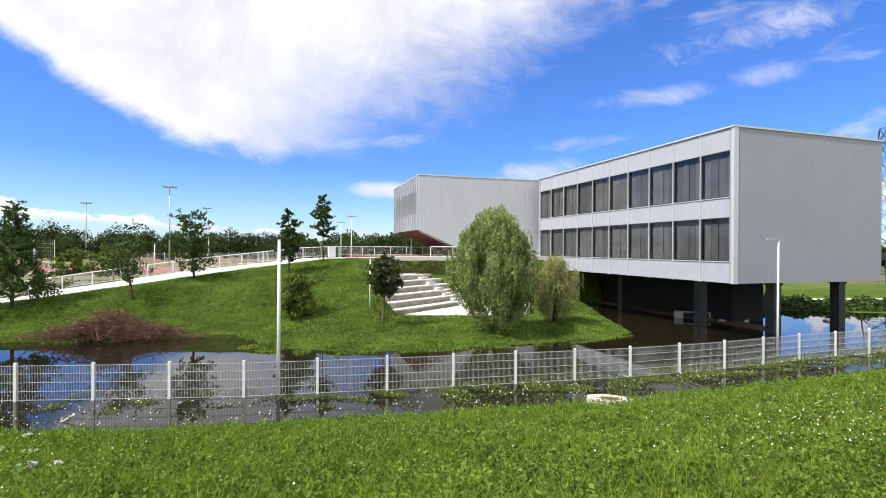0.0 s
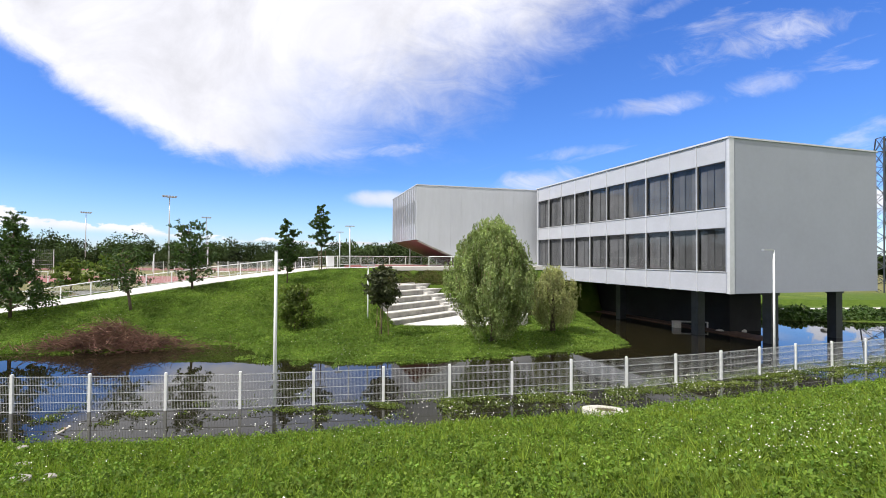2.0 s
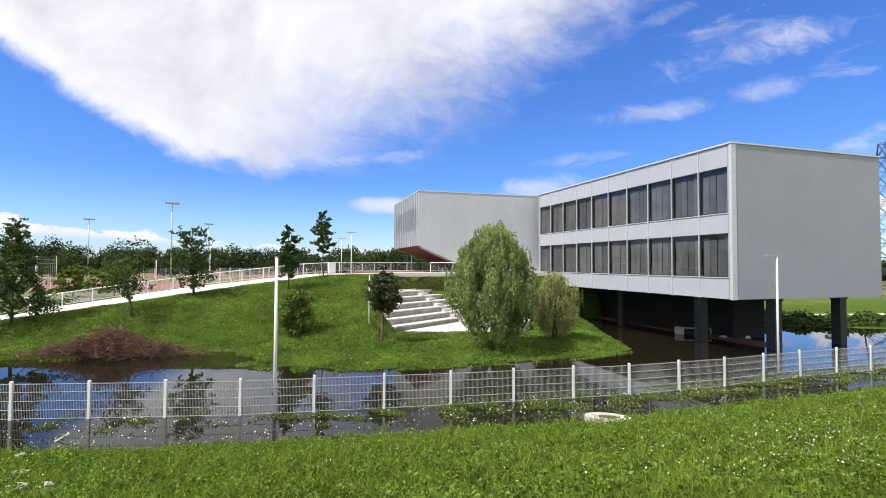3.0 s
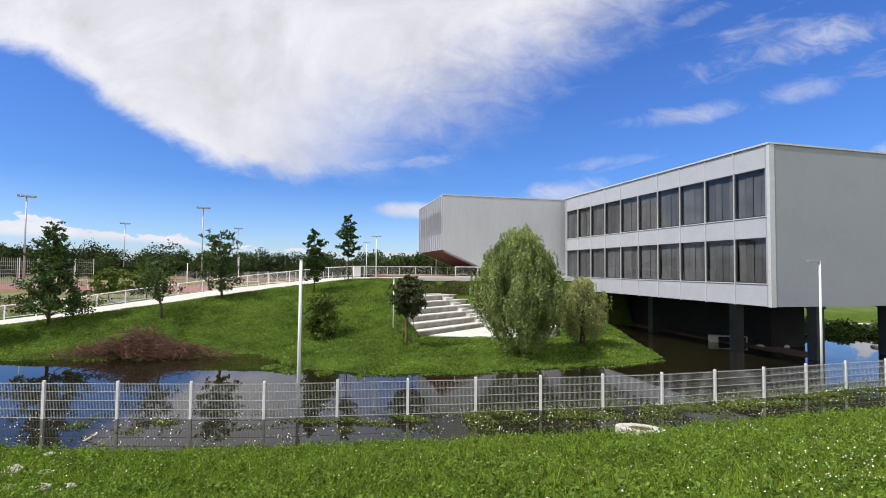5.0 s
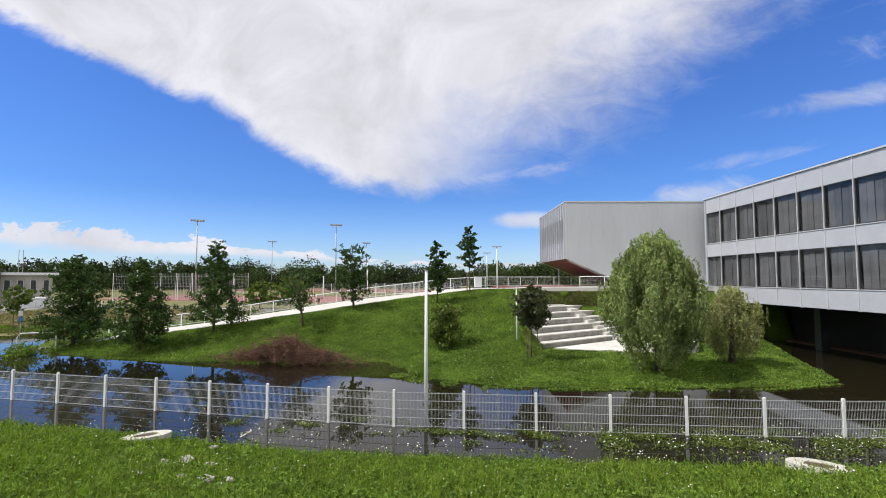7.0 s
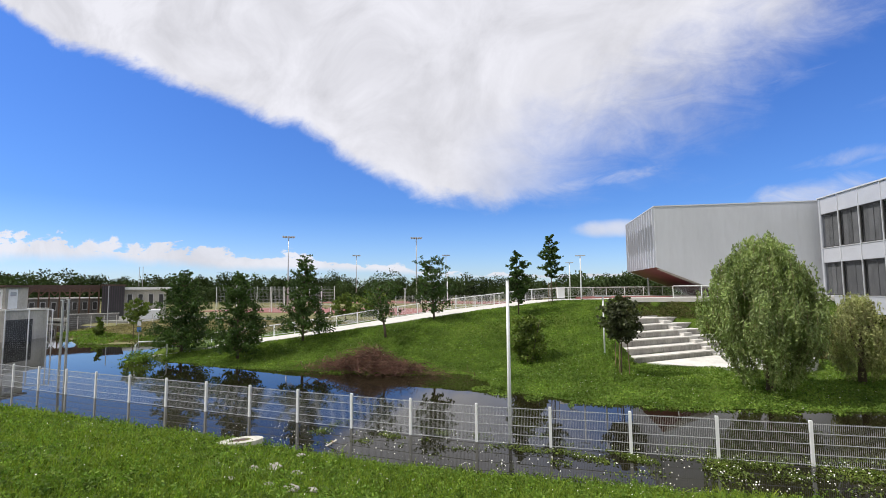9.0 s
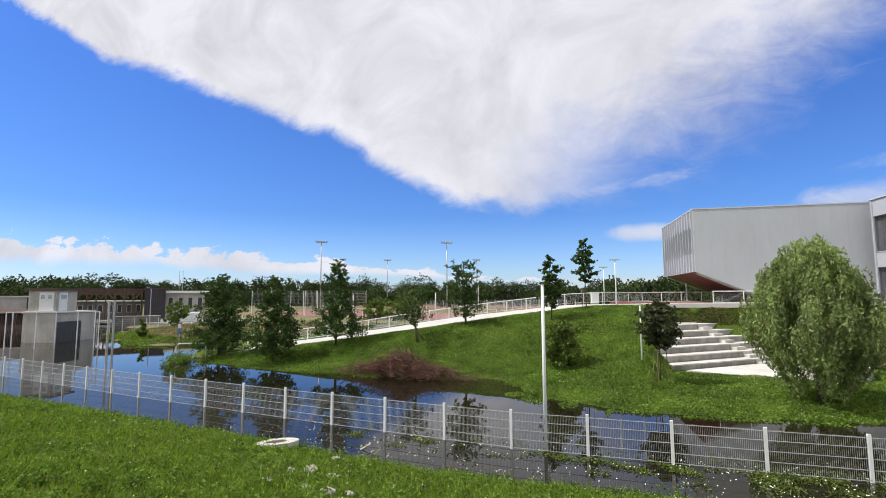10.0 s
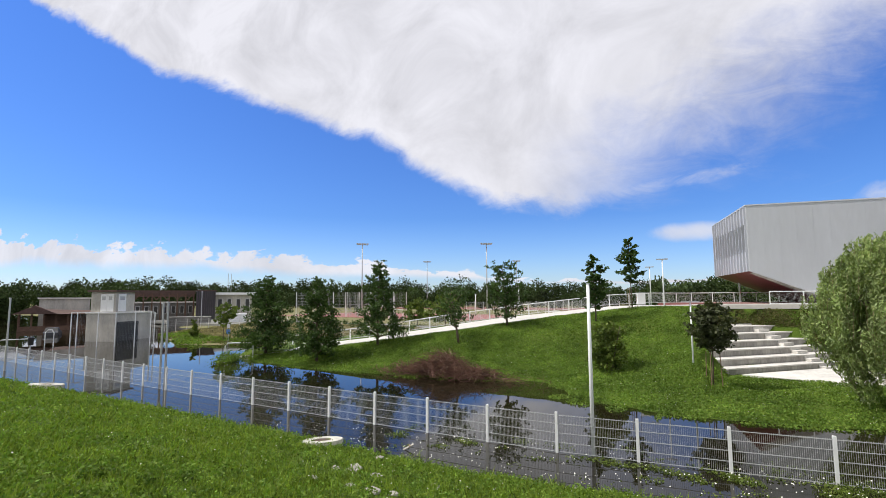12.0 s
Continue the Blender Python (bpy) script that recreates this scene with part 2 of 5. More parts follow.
M = {
    "ground": ground_mat(),
    "water": water_mat(),
    "blade": mat("grass_blade", (0.125, 0.20, 0.018), 0.75, vary=0.55, scale=2.2, spec=0.2, per="island", colour2=(0.175, 0.245, 0.03), through_light=0.35),
    "clover": mat("clover_leaf", (0.070, 0.152, 0.015), 0.75, vary=0.58, scale=1.6, spec=0.25, per="island", colour2=(0.135, 0.215, 0.028), through_light=0.3),
    "lawn": mat("lawn_leaf", (0.088, 0.175, 0.020), 0.75, vary=0.36, scale=0.5, spec=0.25, per="island", colour2=(0.150, 0.225, 0.036), through_light=0.3),
    "petal": mat("white_petal", (0.78, 0.78, 0.72), 0.7, vary=0.05),
    "white": mat("white_paint", (0.84, 0.85, 0.85), 0.45, vary=0.05, scale=1.5),
    "panel": mat("white_panel", (0.44, 0.455, 0.505), 0.42, vary=0.05, scale=0.8),
    "grey": mat("grey_cladding", (0.33, 0.348, 0.40), 0.5, vary=0.04, scale=0.35, bump=0.05, bump_scale=3.0),
    "grey_light": mat("light_grey_cladding", (0.54, 0.555, 0.59), 0.5, vary=0.05, scale=0.3, bump=0.05, bump_scale=3.0, stretch=(1, 1, 0.25)),
    "wire": mat("coated_wire", (0.48, 0.49, 0.50), 0.5, vary=0.06),
    "rubble": mat("grey_rubble", (0.34, 0.32, 0.28), 0.9, vary=0.3, scale=6.0, bump=0.6, bump_scale=18.0),
    "trim": mat("pale_metal_trim", (0.62, 0.63, 0.65), 0.4, metal=0.2, vary=0.05),
    "mullion": mat("aluminium_mullion", (0.60, 0.61, 0.64), 0.4, metal=0.3, vary=0.06),
    # near black: the shade below and inside the block is put into this colour
    "dark": mat("shade_black", (0.018, 0.018, 0.020), 0.8, vary=0.25, scale=0.7),
    "column": mat("dark_steel_column", (0.055, 0.06, 0.07), 0.35, metal=0.3, vary=0.2, scale=1.5),
    "blind": mat("grey_blind", (0.19, 0.19, 0.20), 0.8, vary=0.2, scale=1.0, per="object"),
    "glass": glass_mat("window_glass", (0.62, 0.64, 0.66)),
    "soffit": mat("dark_red_soffit", (0.12, 0.026, 0.028), 0.6, vary=0.15, scale=0.8),
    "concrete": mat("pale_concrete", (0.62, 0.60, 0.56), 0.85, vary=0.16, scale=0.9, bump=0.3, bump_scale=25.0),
    # stain streaks plus painted riser shade: darker than the treads for contrast
    "stained": mat("stained_dark_concrete", (0.36, 0.345, 0.315), 0.88, vary=0.28, scale=1.1, bump=0.3, stretch=(1, 1, 0.3)),
    "paving": mat("pale_paving", (0.55, 0.53, 0.49), 0.85, vary=0.08, scale=0.6),
    "court": mat("red_court", (0.27, 0.11, 0.10), 0.85, vary=0.12, scale=0.15),
    "asphalt": mat("grey_court", (0.20, 0.20, 0.18), 0.9, vary=0.12, scale=0.2),
    "bark": mat("bark", (0.10, 0.075, 0.05), 0.9, vary=0.3, scale=4.0, bump=0.5, bump_scale=20.0),
    "leaf": mat("tree_leaf", (0.034, 0.068, 0.015), 0.6, vary=0.3, scale=0.6, spec=0.3, per="island", colour2=(0.056, 0.10, 0.02), through_light=0.25),
    "leaf_light": mat("light_leaf", (0.10, 0.155, 0.03), 0.6, vary=0.3, scale=0.6, spec=0.3, per="island", colour2=(0.13, 0.17, 0.03), through_light=0.3),
    "leaf_red": mat("dark_glossy_leaf", (0.035, 0.048, 0.018), 0.55, vary=0.35, scale=0.8, spec=0.35, per="island", colour2=(0.06, 0.07, 0.025), through_light=0.15),
    "leaf_bed": mat("ground_cover_leaf", (0.065, 0.085, 0.022), 0.7, vary=0.4, scale=0.9, spec=0.2, per="island", colour2=(0.12, 0.115, 0.04), through_light=0.2),
    "willow": mat("willow_leaf", (0.15, 0.21, 0.062), 0.5, vary=0.35, scale=0.8, spec=0.4, per="island", colour2=(0.29, 0.355, 0.13), through_light=0.3),
    "willow_dry": mat("yellowing_willow_leaf", (0.23, 0.26, 0.09), 0.6, vary=0.35, scale=0.8, spec=0.3, per="island", colour2=(0.36, 0.37, 0.16), through_light=0.3),
    "wood_far": mat("far_foliage", (0.020, 0.033, 0.012), 0.8, vary=0.5, scale=0.05, spec=0.15, per="island", colour2=(0.042, 0.064, 0.02), through_light=0.15),
    "twig": mat("dry_twig", (0.075, 0.034, 0.026), 0.85, vary=0.5, scale=2.0, per="island", colour2=(0.17, 0.09, 0.06)),
    "steel": mat("galvanised_steel", (0.48, 0.49, 0.50), 0.45, metal=0.5, vary=0.1, scale=5.0),
    "stake": mat("wooden_stake", (0.22, 0.15, 0.09), 0.85, vary=0.2, scale=6.0),
    "wood": mat("brown_boards", (0.13, 0.075, 0.05), 0.8, vary=0.25, scale=2.0, stretch=(1, 1, 4)),
    "tile": mat("dark_roof_tile", (0.10, 0.06, 0.05), 0.85, vary=0.25, scale=2.0),
    "block": mat("grey_blockwork", (0.45, 0.43, 0.385), 0.9, vary=0.22, scale=0.8, bump=0.3, stretch=(1, 1, 0.4)),
    "shutter": mat("dark_shutter", (0.045, 0.045, 0.045), 0.6, vary=0.2, scale=2.0),
    "stone": mat("pale_stone", (0.50, 0.48, 0.42), 0.9, vary=0.22, scale=5.0, bump=0.6, bump_scale=18.0),
    "rib": mat("dark_violet_metal", (0.075, 0.06, 0.075), 0.5, metal=0.3, vary=0.2),
    "soot": mat("weathered_dark_wall", (0.16, 0.155, 0.145), 0.9, vary=0.4, scale=0.5, bump=0.3, stretch=(1, 1, 0.4)),
    "straw": mat("dry_meadow_blade", (0.17, 0.17, 0.065), 0.85, vary=0.45, scale=0.35, spec=0.15, per="island", colour2=(0.26, 0.225, 0.12), through_light=0.2),
    "black": mat("black_rubber", (0.02, 0.02, 0.02), 0.6, vary=0.2),
}

# ---- mesh helpers ----
class MB:
    """Gathers vertices and faces of one mesh."""

    def __init__(self):
        self.v, self.f = [], []

    def box(self, x0, y0, z0, x1, y1, z1, m=None):
        p = [Vector(c) for c in ((x0, y0, z0), (x1, y0, z0), (x1, y1, z0), (x0, y1, z0), (x0, y0, z1), (x1, y0, z1), (x1, y1, z1), (x0, y1, z1))]
        n = len(self.v)
        self.v += [tuple(m @ q if m else q) for q in p]
        self.f += [tuple(n + i for i in q) for q in ((0, 3, 2, 1), (4, 5, 6, 7), (0, 1, 5, 4), (1, 2, 6, 5), (2, 3, 7, 6), (3, 0, 4, 7))]
        return self

    def quad(self, a, b, c, d):
        n = len(self.v)
        self.v += [tuple(a), tuple(b), tuple(c), tuple(d)]
        self.f.append((n, n + 1, n + 2, n + 3))
        return self

    def prism(self, outline, z0, z1):
        """An upright prism over a convex outline given anticlockwise."""
        n, k = len(self.v), len(outline)
        self.v += [(x, y, z0) for x, y in outline] + [(x, y, z1) for x, y in outline]
        self.f.append(tuple(n + i for i in reversed(range(k))))
        self.f.append(tuple(n + k + i for i in range(k)))
        self.f += [(n + i, n + (i + 1) % k, n + k + (i + 1) % k, n + k + i) for i in range(k)]
        return self

    def tube(self, pts, radii, sides=6, caps=True):
        pts = [Vector(p) for p in pts]
        if not hasattr(radii, "__len__"):
            radii = [radii] * len(pts)
        n0 = len(self.v)
        for i, p in enumerate(pts):
            d = (pts[min(i + 1, len(pts) - 1)] - pts[max(i - 1, 0)]).normalized()
            a = d.cross(Vector((0, 0, 1)) if abs(d.z) < 0.9 else Vector((1, 0, 0))).normalized()
            b = d.cross(a)
            for s in range(sides):
                t = 2 * math.pi * (s + 0.5) / sides
                self.v.append(tuple(p + (a * math.cos(t) + b * math.sin(t)) * radii[i]))
        for i in range(len(pts) - 1):
            for s in range(sides):
                q, r = n0 + i * sides + s, n0 + i * sides + (s + 1) % sides
                self.f.append((q, q + sides, r + sides, r))
        if caps:
            self.f.append(tuple(n0 + s for s in range(sides)))
            self.f.append(tuple(n0 + (len(pts) - 1) * sides + s for s in reversed(range(sides))))
        return self

    def ring(self, r0, r1, z0, z1, sides=28):
        """A round collar with a hole."""
        n = len(self.v)
        for r, z in ((r0, z0), (r1 * 1.03, z0), (r1, z1), (r0, z1)):
            self.v += [(r * math.cos(2 * math.pi * i / sides), r * math.sin(2 * math.pi * i / sides), z) for i in range(sides)]
        for j in range(4):
            for i in range(sides):
                a, b = n + j * sides, n + ((j + 1) % 4) * sides
                self.f.append((a + i, a + (i + 1) % sides, b + (i + 1) % sides, b + i))
        return self

    def mesh(self, name, material, smooth=False):
        me = bpy.data.meshes.new(name)
        me.from_pydata(self.v, [], self.f)
        me.materials.append(material)
        if smooth:
            me.polygons.foreach_set("use_smooth", [True] * len(me.polygons))
        me.update()
        return me


def quads_mesh(name, verts, material, per=4):
    """A mesh of loose quads or triangles from an array of corners."""
    verts = np.asarray(verts, dtype=np.float32).reshape(-1, 3)
    n = len(verts) // per
    me = bpy.data.meshes.new(name)
    me.vertices.add(len(verts))
    me.vertices.foreach_set("co", verts.ravel())
    me.loops.add(len(verts))
    me.loops.foreach_set("vertex_index", np.arange(len(verts), dtype=np.int32))
    me.polygons.add(n)
    me.polygons.foreach_set("loop_start", np.arange(0, len(verts), per, dtype=np.int32))
    me.materials.append(material)
    me.update(calc_edges=True)
    return me


def part(name, mb, material, parent, label="", smooth=False):
    me = mb if isinstance(mb, bpy.types.Mesh) else mb.mesh(name, material, smooth)
    ob = new(name, me)
    ob.parent = parent
    if label:
        ob["label"] = label
    return ob


def thing(name, m, label, category, group="", kind=""):
    e = new(name)
    e.empty_display_size = 0.2
    e.matrix_world = m
    return tagged(e, label, category, group, kind)


def single(name, mb, material, label, category, m=None, group="", kind="", smooth=False):
    me = mb if isinstance(mb, bpy.types.Mesh) else mb.mesh(name, material, smooth)
    ob = new(name, me)
    if m is not None:
        ob.matrix_world = m
    return tagged(ob, label, category, group, kind)


# ---- lie of the land: flood level is z = 0 ----
BANK = np.array([(-400, 6), (-60, 11.2), (-42, 12.0), (-29, 13.1), (-16, 13.7), (-8, 14.0), (-1.4, 15.3), (4.2, 16.6), (6.7, 17.3), (12.5, 19.2), (19.3, 21.6), (60, 37), (400, 160)], float)
SHORE = np.array([(-400, 60), (-120, 56), (-82, 46), (-74, 37), (-68, 34), (-61, 32.6), (-57, 30.8), (-54, 31.5), (-50, 34.5), (-47, 36.5), (-44, 33), (-40.5, 28.2), (-36, 26.1), (-31, 26.2), (-22.6, 26.7), (-18, 27.6), (-15.5, 28.6), (-14.3, 29.4), (-12.4, 29.5), (-11, 28.4), (-9.9, 26.6), (-7.7, 25.4), (-4.9, 24.9),
                  (-2.4, 25.1), (3, 26.5), (7.7, 28.2), (11.9, 30.9), (12.4, 38), (14, 49), (22, 51), (28, 43.5), (40, 41), (70, 46), (400, 60)], float)
PATH = np.array([(-39.8, 27.2, 0.0), (-29.4, 32.4, 1.35), (-23.1, 36.6, 2.35), (-17.6, 41.2, 3.25), (-10.9, 45.2, 4.15), (-4.0, 46.6, 4.35), (12.0, 50.5, 4.4), (30.0, 54.0, 4.4)], float)
PATH_WIDTH = 6.6


def along(line, x, y):
    """Distance to a polyline and the height (third column) at its nearest point."""
    best = np.full(np.shape(x), 1e9)
    high = np.zeros(np.shape(x))
    for a, b in zip(line[:-1], line[1:]):
        d = b[:2] - a[:2]
        t = np.clip(((x - a[0]) * d[0] + (y - a[1]) * d[1]) / (d @ d), 0, 1)
        r = np.hypot(x - a[0] - t * d[0], y - a[1] - t * d[1])
        if line.shape[1] > 2:
            high = np.where(r < best, a[2] + t * (b[2] - a[2]), high)
        best = np.minimum(best, r)
    return best, high


def ease(t):
    t = np.clip(t, 0, 1)
    return t * t * (3 - 2 * t)


SEATS = (-3.2, 36.0, 53.0)        # foot of the lowest terrace seat and the way the seats run


def seat_frame(x, y):
    """Plan coordinates along the terrace seats and up the flight."""
    a = radians(SEATS[2])
    dx, dy = x - SEATS[0], y - SEATS[1]
    return dx * math.cos(a) + dy * math.sin(a), -dx * math.sin(a) + dy * math.cos(a)


def seat_left(ly):
    """Where the grass cuts off the seats on their open side."""
    return np.interp(ly, (0, 0.9, 1.8, 2.7, 3.6, 4.5, 5.4), (0, -0.1, 0.4, 1.4, 3.1, 4.3, 5.0))


def height(x, y):
    x, y = np.asarray(x, float), np.asarray(y, float)
    ye = np.interp(x, BANK[:, 0], BANK[:, 1])
    bank = ye - y
    near = np.minimum(0.235 * bank + 0.0011 * bank * bank, 3.6)
    ds, _ = along(SHORE, x, y)
    land = y > np.interp(x, SHORE[:, 0], SHORE[:, 1])
    dp, zp = along(PATH, x, y)
    behind = y > np.interp(x, PATH[:, 0], PATH[:, 1])
    t = ds / (ds + dp + 1e-6)
    front = zp * ease(t) ** 0.95 * np.where(x < -41.5, 0.0, 1.0)
    front = np.maximum(front, 0.5 * ease(ds / 14.0))
    drop = np.where(x > -9, 30.0, PATH_WIDTH + 0.6)
    back = np.maximum(zp - np.maximum(dp - drop, 0) * 0.33, 0.55)
    back = np.where(x < -40.5, 0.55 * ease(ds / 10.0), back)
    far = np.where(behind, back, front)
    # hollow with the terrace seats
    lx, ly = seat_frame(x, y)
    side = np.where(ly < 0, 0.9 * np.maximum(-3.3 + 0.06 * (y - 36) - x, 0), 0.9 * np.maximum(seat_left(ly) - 0.1 - lx, 0) + 0.8 * np.maximum(lx - 11.2, 0))
    bowl = 0.30 + 0.478 * np.clip(ly, 0, 5.4) + 0.62 * np.maximum(ly - 5.4, 0) + side
    far = np.where((y > 25) & ~behind, np.minimum(far, np.maximum(np.maximum(bowl, 0.24), zp - 0.25 - 1.35 * dp)), far)
    # east of the block the lawn is low
    far = np.where(x > 16, np.minimum(far, 0.9 * ease(ds / 12.0)), far)
    db, _ = along(BANK, x, y)
    bed = -0.55 * ease(np.minimum(ds, np.where(bank < 0, db, 0)) / 2.5)
    z = np.where(bank > 0, near, np.where(land, far, bed))
    return z


def ground_z(x, y):
    return float(height(x, y))


def build_ground():
    def axis(lo, hi, step, reach):
        mid = np.arange(lo, hi + 1e-6, step)
        out = np.geomspace(1.5, reach, 26)
        return np.concatenate([lo - out[::-1], mid, hi + out])
    xs, ys = axis(-62, 46, 0.5, 2400), axis(-6, 62, 0.5, 2400)
    gx, gy = np.meshgrid(xs, ys)
    gz = height(gx, gy)
    lumps = np.array([noise.noise(Vector((a * 0.45, b * 0.45, 0))) * 0.07 for a, b in zip(gx.ravel(), gy.ravel())]).reshape(gx.shape)
    gz = gz + lumps * (np.abs(gz) > 0.02) * np.where(gz > 0.6, 1.0, 0.5)
    nx, ny = len(xs), len(ys)
    i = np.arange(nx * ny).reshape(ny, nx)
    faces = np.stack([i[:-1, :-1], i[:-1, 1:], i[1:, 1:], i[1:, :-1]], -1).reshape(-1, 4)
    me = bpy.data.meshes.new("ground")
    me.from_pydata(np.stack([gx, gy, gz], -1).reshape(-1, 3).tolist(), [], faces.tolist())
    me.materials.append(M["ground"])
    me.polygons.foreach_set("use_smooth", [True] * len(me.polygons))
    single("ground", me, None, "green grassy banks and meadow under flood water", "ground", kind="structure")


build_ground()
single("water", MB().quad((-260, 4, 0), (150, 4, 0), (150, 75, 0), (-260, 75, 0)), M["water"], "still dark brown flood water reflecting the sky", "water", kind="structure")


def strip(line, offset0, offset1, lift, name, material, label, steps=60):
    """A paved strip that follows a line of the plan, with a visible edge."""
    d = np.r_[0, np.cumsum(np.hypot(*np.diff(line[:, :2], axis=0).T))]
    s = np.linspace(0, d[-1], steps)
    x, y, z = (np.interp(s, d, line[:, i]) for i in range(3))
    tx, ty = np.gradient(x), np.gradient(y)
    n = np.hypot(tx, ty)
    nx, ny = -ty / n, tx / n
    mb = MB()
    for j in range(steps):
        a, b = (x[j] + nx[j] * offset0, y[j] + ny[j] * offset0), (x[j] + nx[j] * offset1, y[j] + ny[j] * offset1)
        mb.v += [(*a, z[j] - 0.25), (*a, z[j] + lift), (*b, z[j] + lift), (*b, z[j] - 0.25)]
    for j in range(steps - 1):
        q = j * 4
        mb.f += [(q, q + 4, q + 5, q + 1), (q + 1, q + 5, q + 6, q + 2), (q + 2, q + 6, q + 7, q + 3)]
    return single(name, mb, material, label, "path", kind="structure")


strip(PATH, -0.1, PATH_WIDTH, 0.10, "pavement", M["paving"], "pale concrete ramp path climbing the mound")

# ---- main school block: two storeys on columns ----
BLOCK_A = pose(17.05, 28.8, 0, 0, 0, 107.5)      # local x runs along the windowed front, local -y into the house
A_LEN, A_DEEP, A_LOW, A_TOP, BAYS = 23.5, 12.6, 3.30, 12.62, 10
ROWS_A = ((4.60, 7.22), (8.44, 11.20))           # sill and head of each storey


def window_unit(parent, x0, x1, z0, z1, blinds, y=0.0):
    """A window: dark frame, pane, and vertical blinds behind it."""
    w = part("window", MB().box(x0, y - 0.12, z0, x1, y - 0.02, z0 + 0.07).box(x0, y - 0.12, z1 - 0.05, x1, y - 0.02, z1).box(x0, y - 0.12, z0 + 0.07, x0 + 0.05, y - 0.02, z1 - 0.05).box(x1 - 0.05, y - 0.12, z0 + 0.07, x1, y - 0.02, z1 - 0.05), M["shutter"], parent, "dark framed window with drawn grey blinds")
    p = part("pane", MB().quad((x1 - 0.05, y - 0.075, z0 + 0.07), (x0 + 0.05, y - 0.075, z0 + 0.07), (x0 + 0.05, y - 0.075, z1 - 0.05), (x1 - 0.05, y - 0.075, z1 - 0.05)), M["glass"], w, "dark reflecting glass")
    p.visible_shadow = False
    step = (x1 - x0 - 0.1) / blinds
    for i in range(blinds):
        a = x0 + 0.05 + i * step
        part("blind", MB().box(a + 0.02, y - 0.24 - 0.02 * (i % 2), z0 + 0.07, a + step - 0.02, y - 0.225 - 0.02 * (i % 2), z1 - 0.05), M["blind"], w)
    return w


def build_block_a():
    h = thing("school_building", BLOCK_A, "white and grey two storey school block raised on dark columns", "building")
    L, D, lo, hi = A_LEN, A_DEEP, A_LOW, A_TOP
    part("end_wall", MB().box(0.0, -D, lo, 0.30, 0.02, hi - 0.10), M["grey"], h, "plain grey clad end wall")
    part("end_wall", MB().box(L - 0.3, -D, lo, L, 0.02, hi - 0.10), M["grey"], h, "plain grey clad end wall")
    part("back_wall", MB().box(0.30, -D, lo, L - 0.3, -D + 0.3, hi - 0.10), M["grey"], h)
    part("roof", MB().box(0.02, -D + 0.02, hi - 0.35, L - 0.02, -0.25, hi - 0.12), M["trim"], h)
    part("coping", MB().box(-0.06, -D - 0.05, hi - 0.10, L + 0.02, 0.10, hi), M["trim"], h, "pale metal roof edge")
    part("soffit", MB().box(0.30, -D + 0.3, lo + 0.02, L - 0.3, -0.02, lo + 0.30), M["dark"], h, "underside coloured near black for its shade")
    part("interior", MB().box(0.35, -1.6, lo + 0.3, L - 0.35, -1.5, hi - 0.4), M["blind"], h, "dim room behind the blinds")
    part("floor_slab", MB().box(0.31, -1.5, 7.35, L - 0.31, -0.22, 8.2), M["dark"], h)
    start = 0.15
    bay = (L - 0.32) / BAYS
    bands = ((lo, ROWS_A[0][0]), (ROWS_A[0][1], ROWS_A[1][0]), (ROWS_A[1][1], hi - 0.10))
    for i in range(BAYS):
        x0, x1 = start + i * bay, start + (i + 1) * bay
        for z0, z1 in bands:
            part("panel", MB().box(x0 + 0.01, -0.20, z0 + 0.01, x1 - 0.01, 0.0, z1 - 0.01), M["panel"], h)
        for z0, z1 in ROWS_A:
            window_unit(h, x0 + 0.036, x1 - 0.036, z0, z1, 4)
            part("sill", MB().box(x0 + 0.035, -0.02, z0 - 0.05, x1 - 0.035, 0.05, z0), M["mullion"], h)
    for i in range(BAYS + 1):
        x = start + i * bay
        part("mullion", MB().box(x - 0.033, -0.12, lo - 0.02, x + 0.033, 0.045, hi - 0.1), M["mullion"], h, "slim aluminium mullion")
    part("corner_trim", MB().box(-0.03, -0.30, lo - 0.02, 0.11, 0.05, hi - 0.1), M["trim"], h)
    for x, y in ((5.3, -2.9), (14.4, -3.4), (23.2, -3.8), (1.2, -4.6), (1.7, -11.1), (12.0, -11.1)):
        part("column", MB().box(x - 0.30, y - 0.30, -0.6, x + 0.30, y + 0.30, lo + 0.03).box(x - 0.36, y - 0.36, lo - 0.25, x + 0.36, y + 0.36, lo), M["column"], h, "dark steel column standing in the water")
    # wall below the block, its deep shade carried by the black base colour
    part("core_wall", MB().box(5.5, -9.0, -0.6, L - 0.5, -6.0, lo + 0.02), M["dark"], h, "recessed wall under the building, its shade coloured black")
    part("plinth", MB().box(2.2, -6.6, -0.5, L, -4.7, 0.06), M["wood"], h, "wet brown ledge at the water line")
    part("roof_box", MB().box(L - 1.6, -2.2, hi, L - 0.6, -1.2, hi + 0.35), M["trim"], h)
    return h


build_block_a()

# ---- second block: cantilever over the square ----
BLOCK_C = pose(-2.45, 48.5, 0, 0, 0, 16.5)
C_LEN, C_DEEP, C_LOW = 26.0, 12.2, 7.15


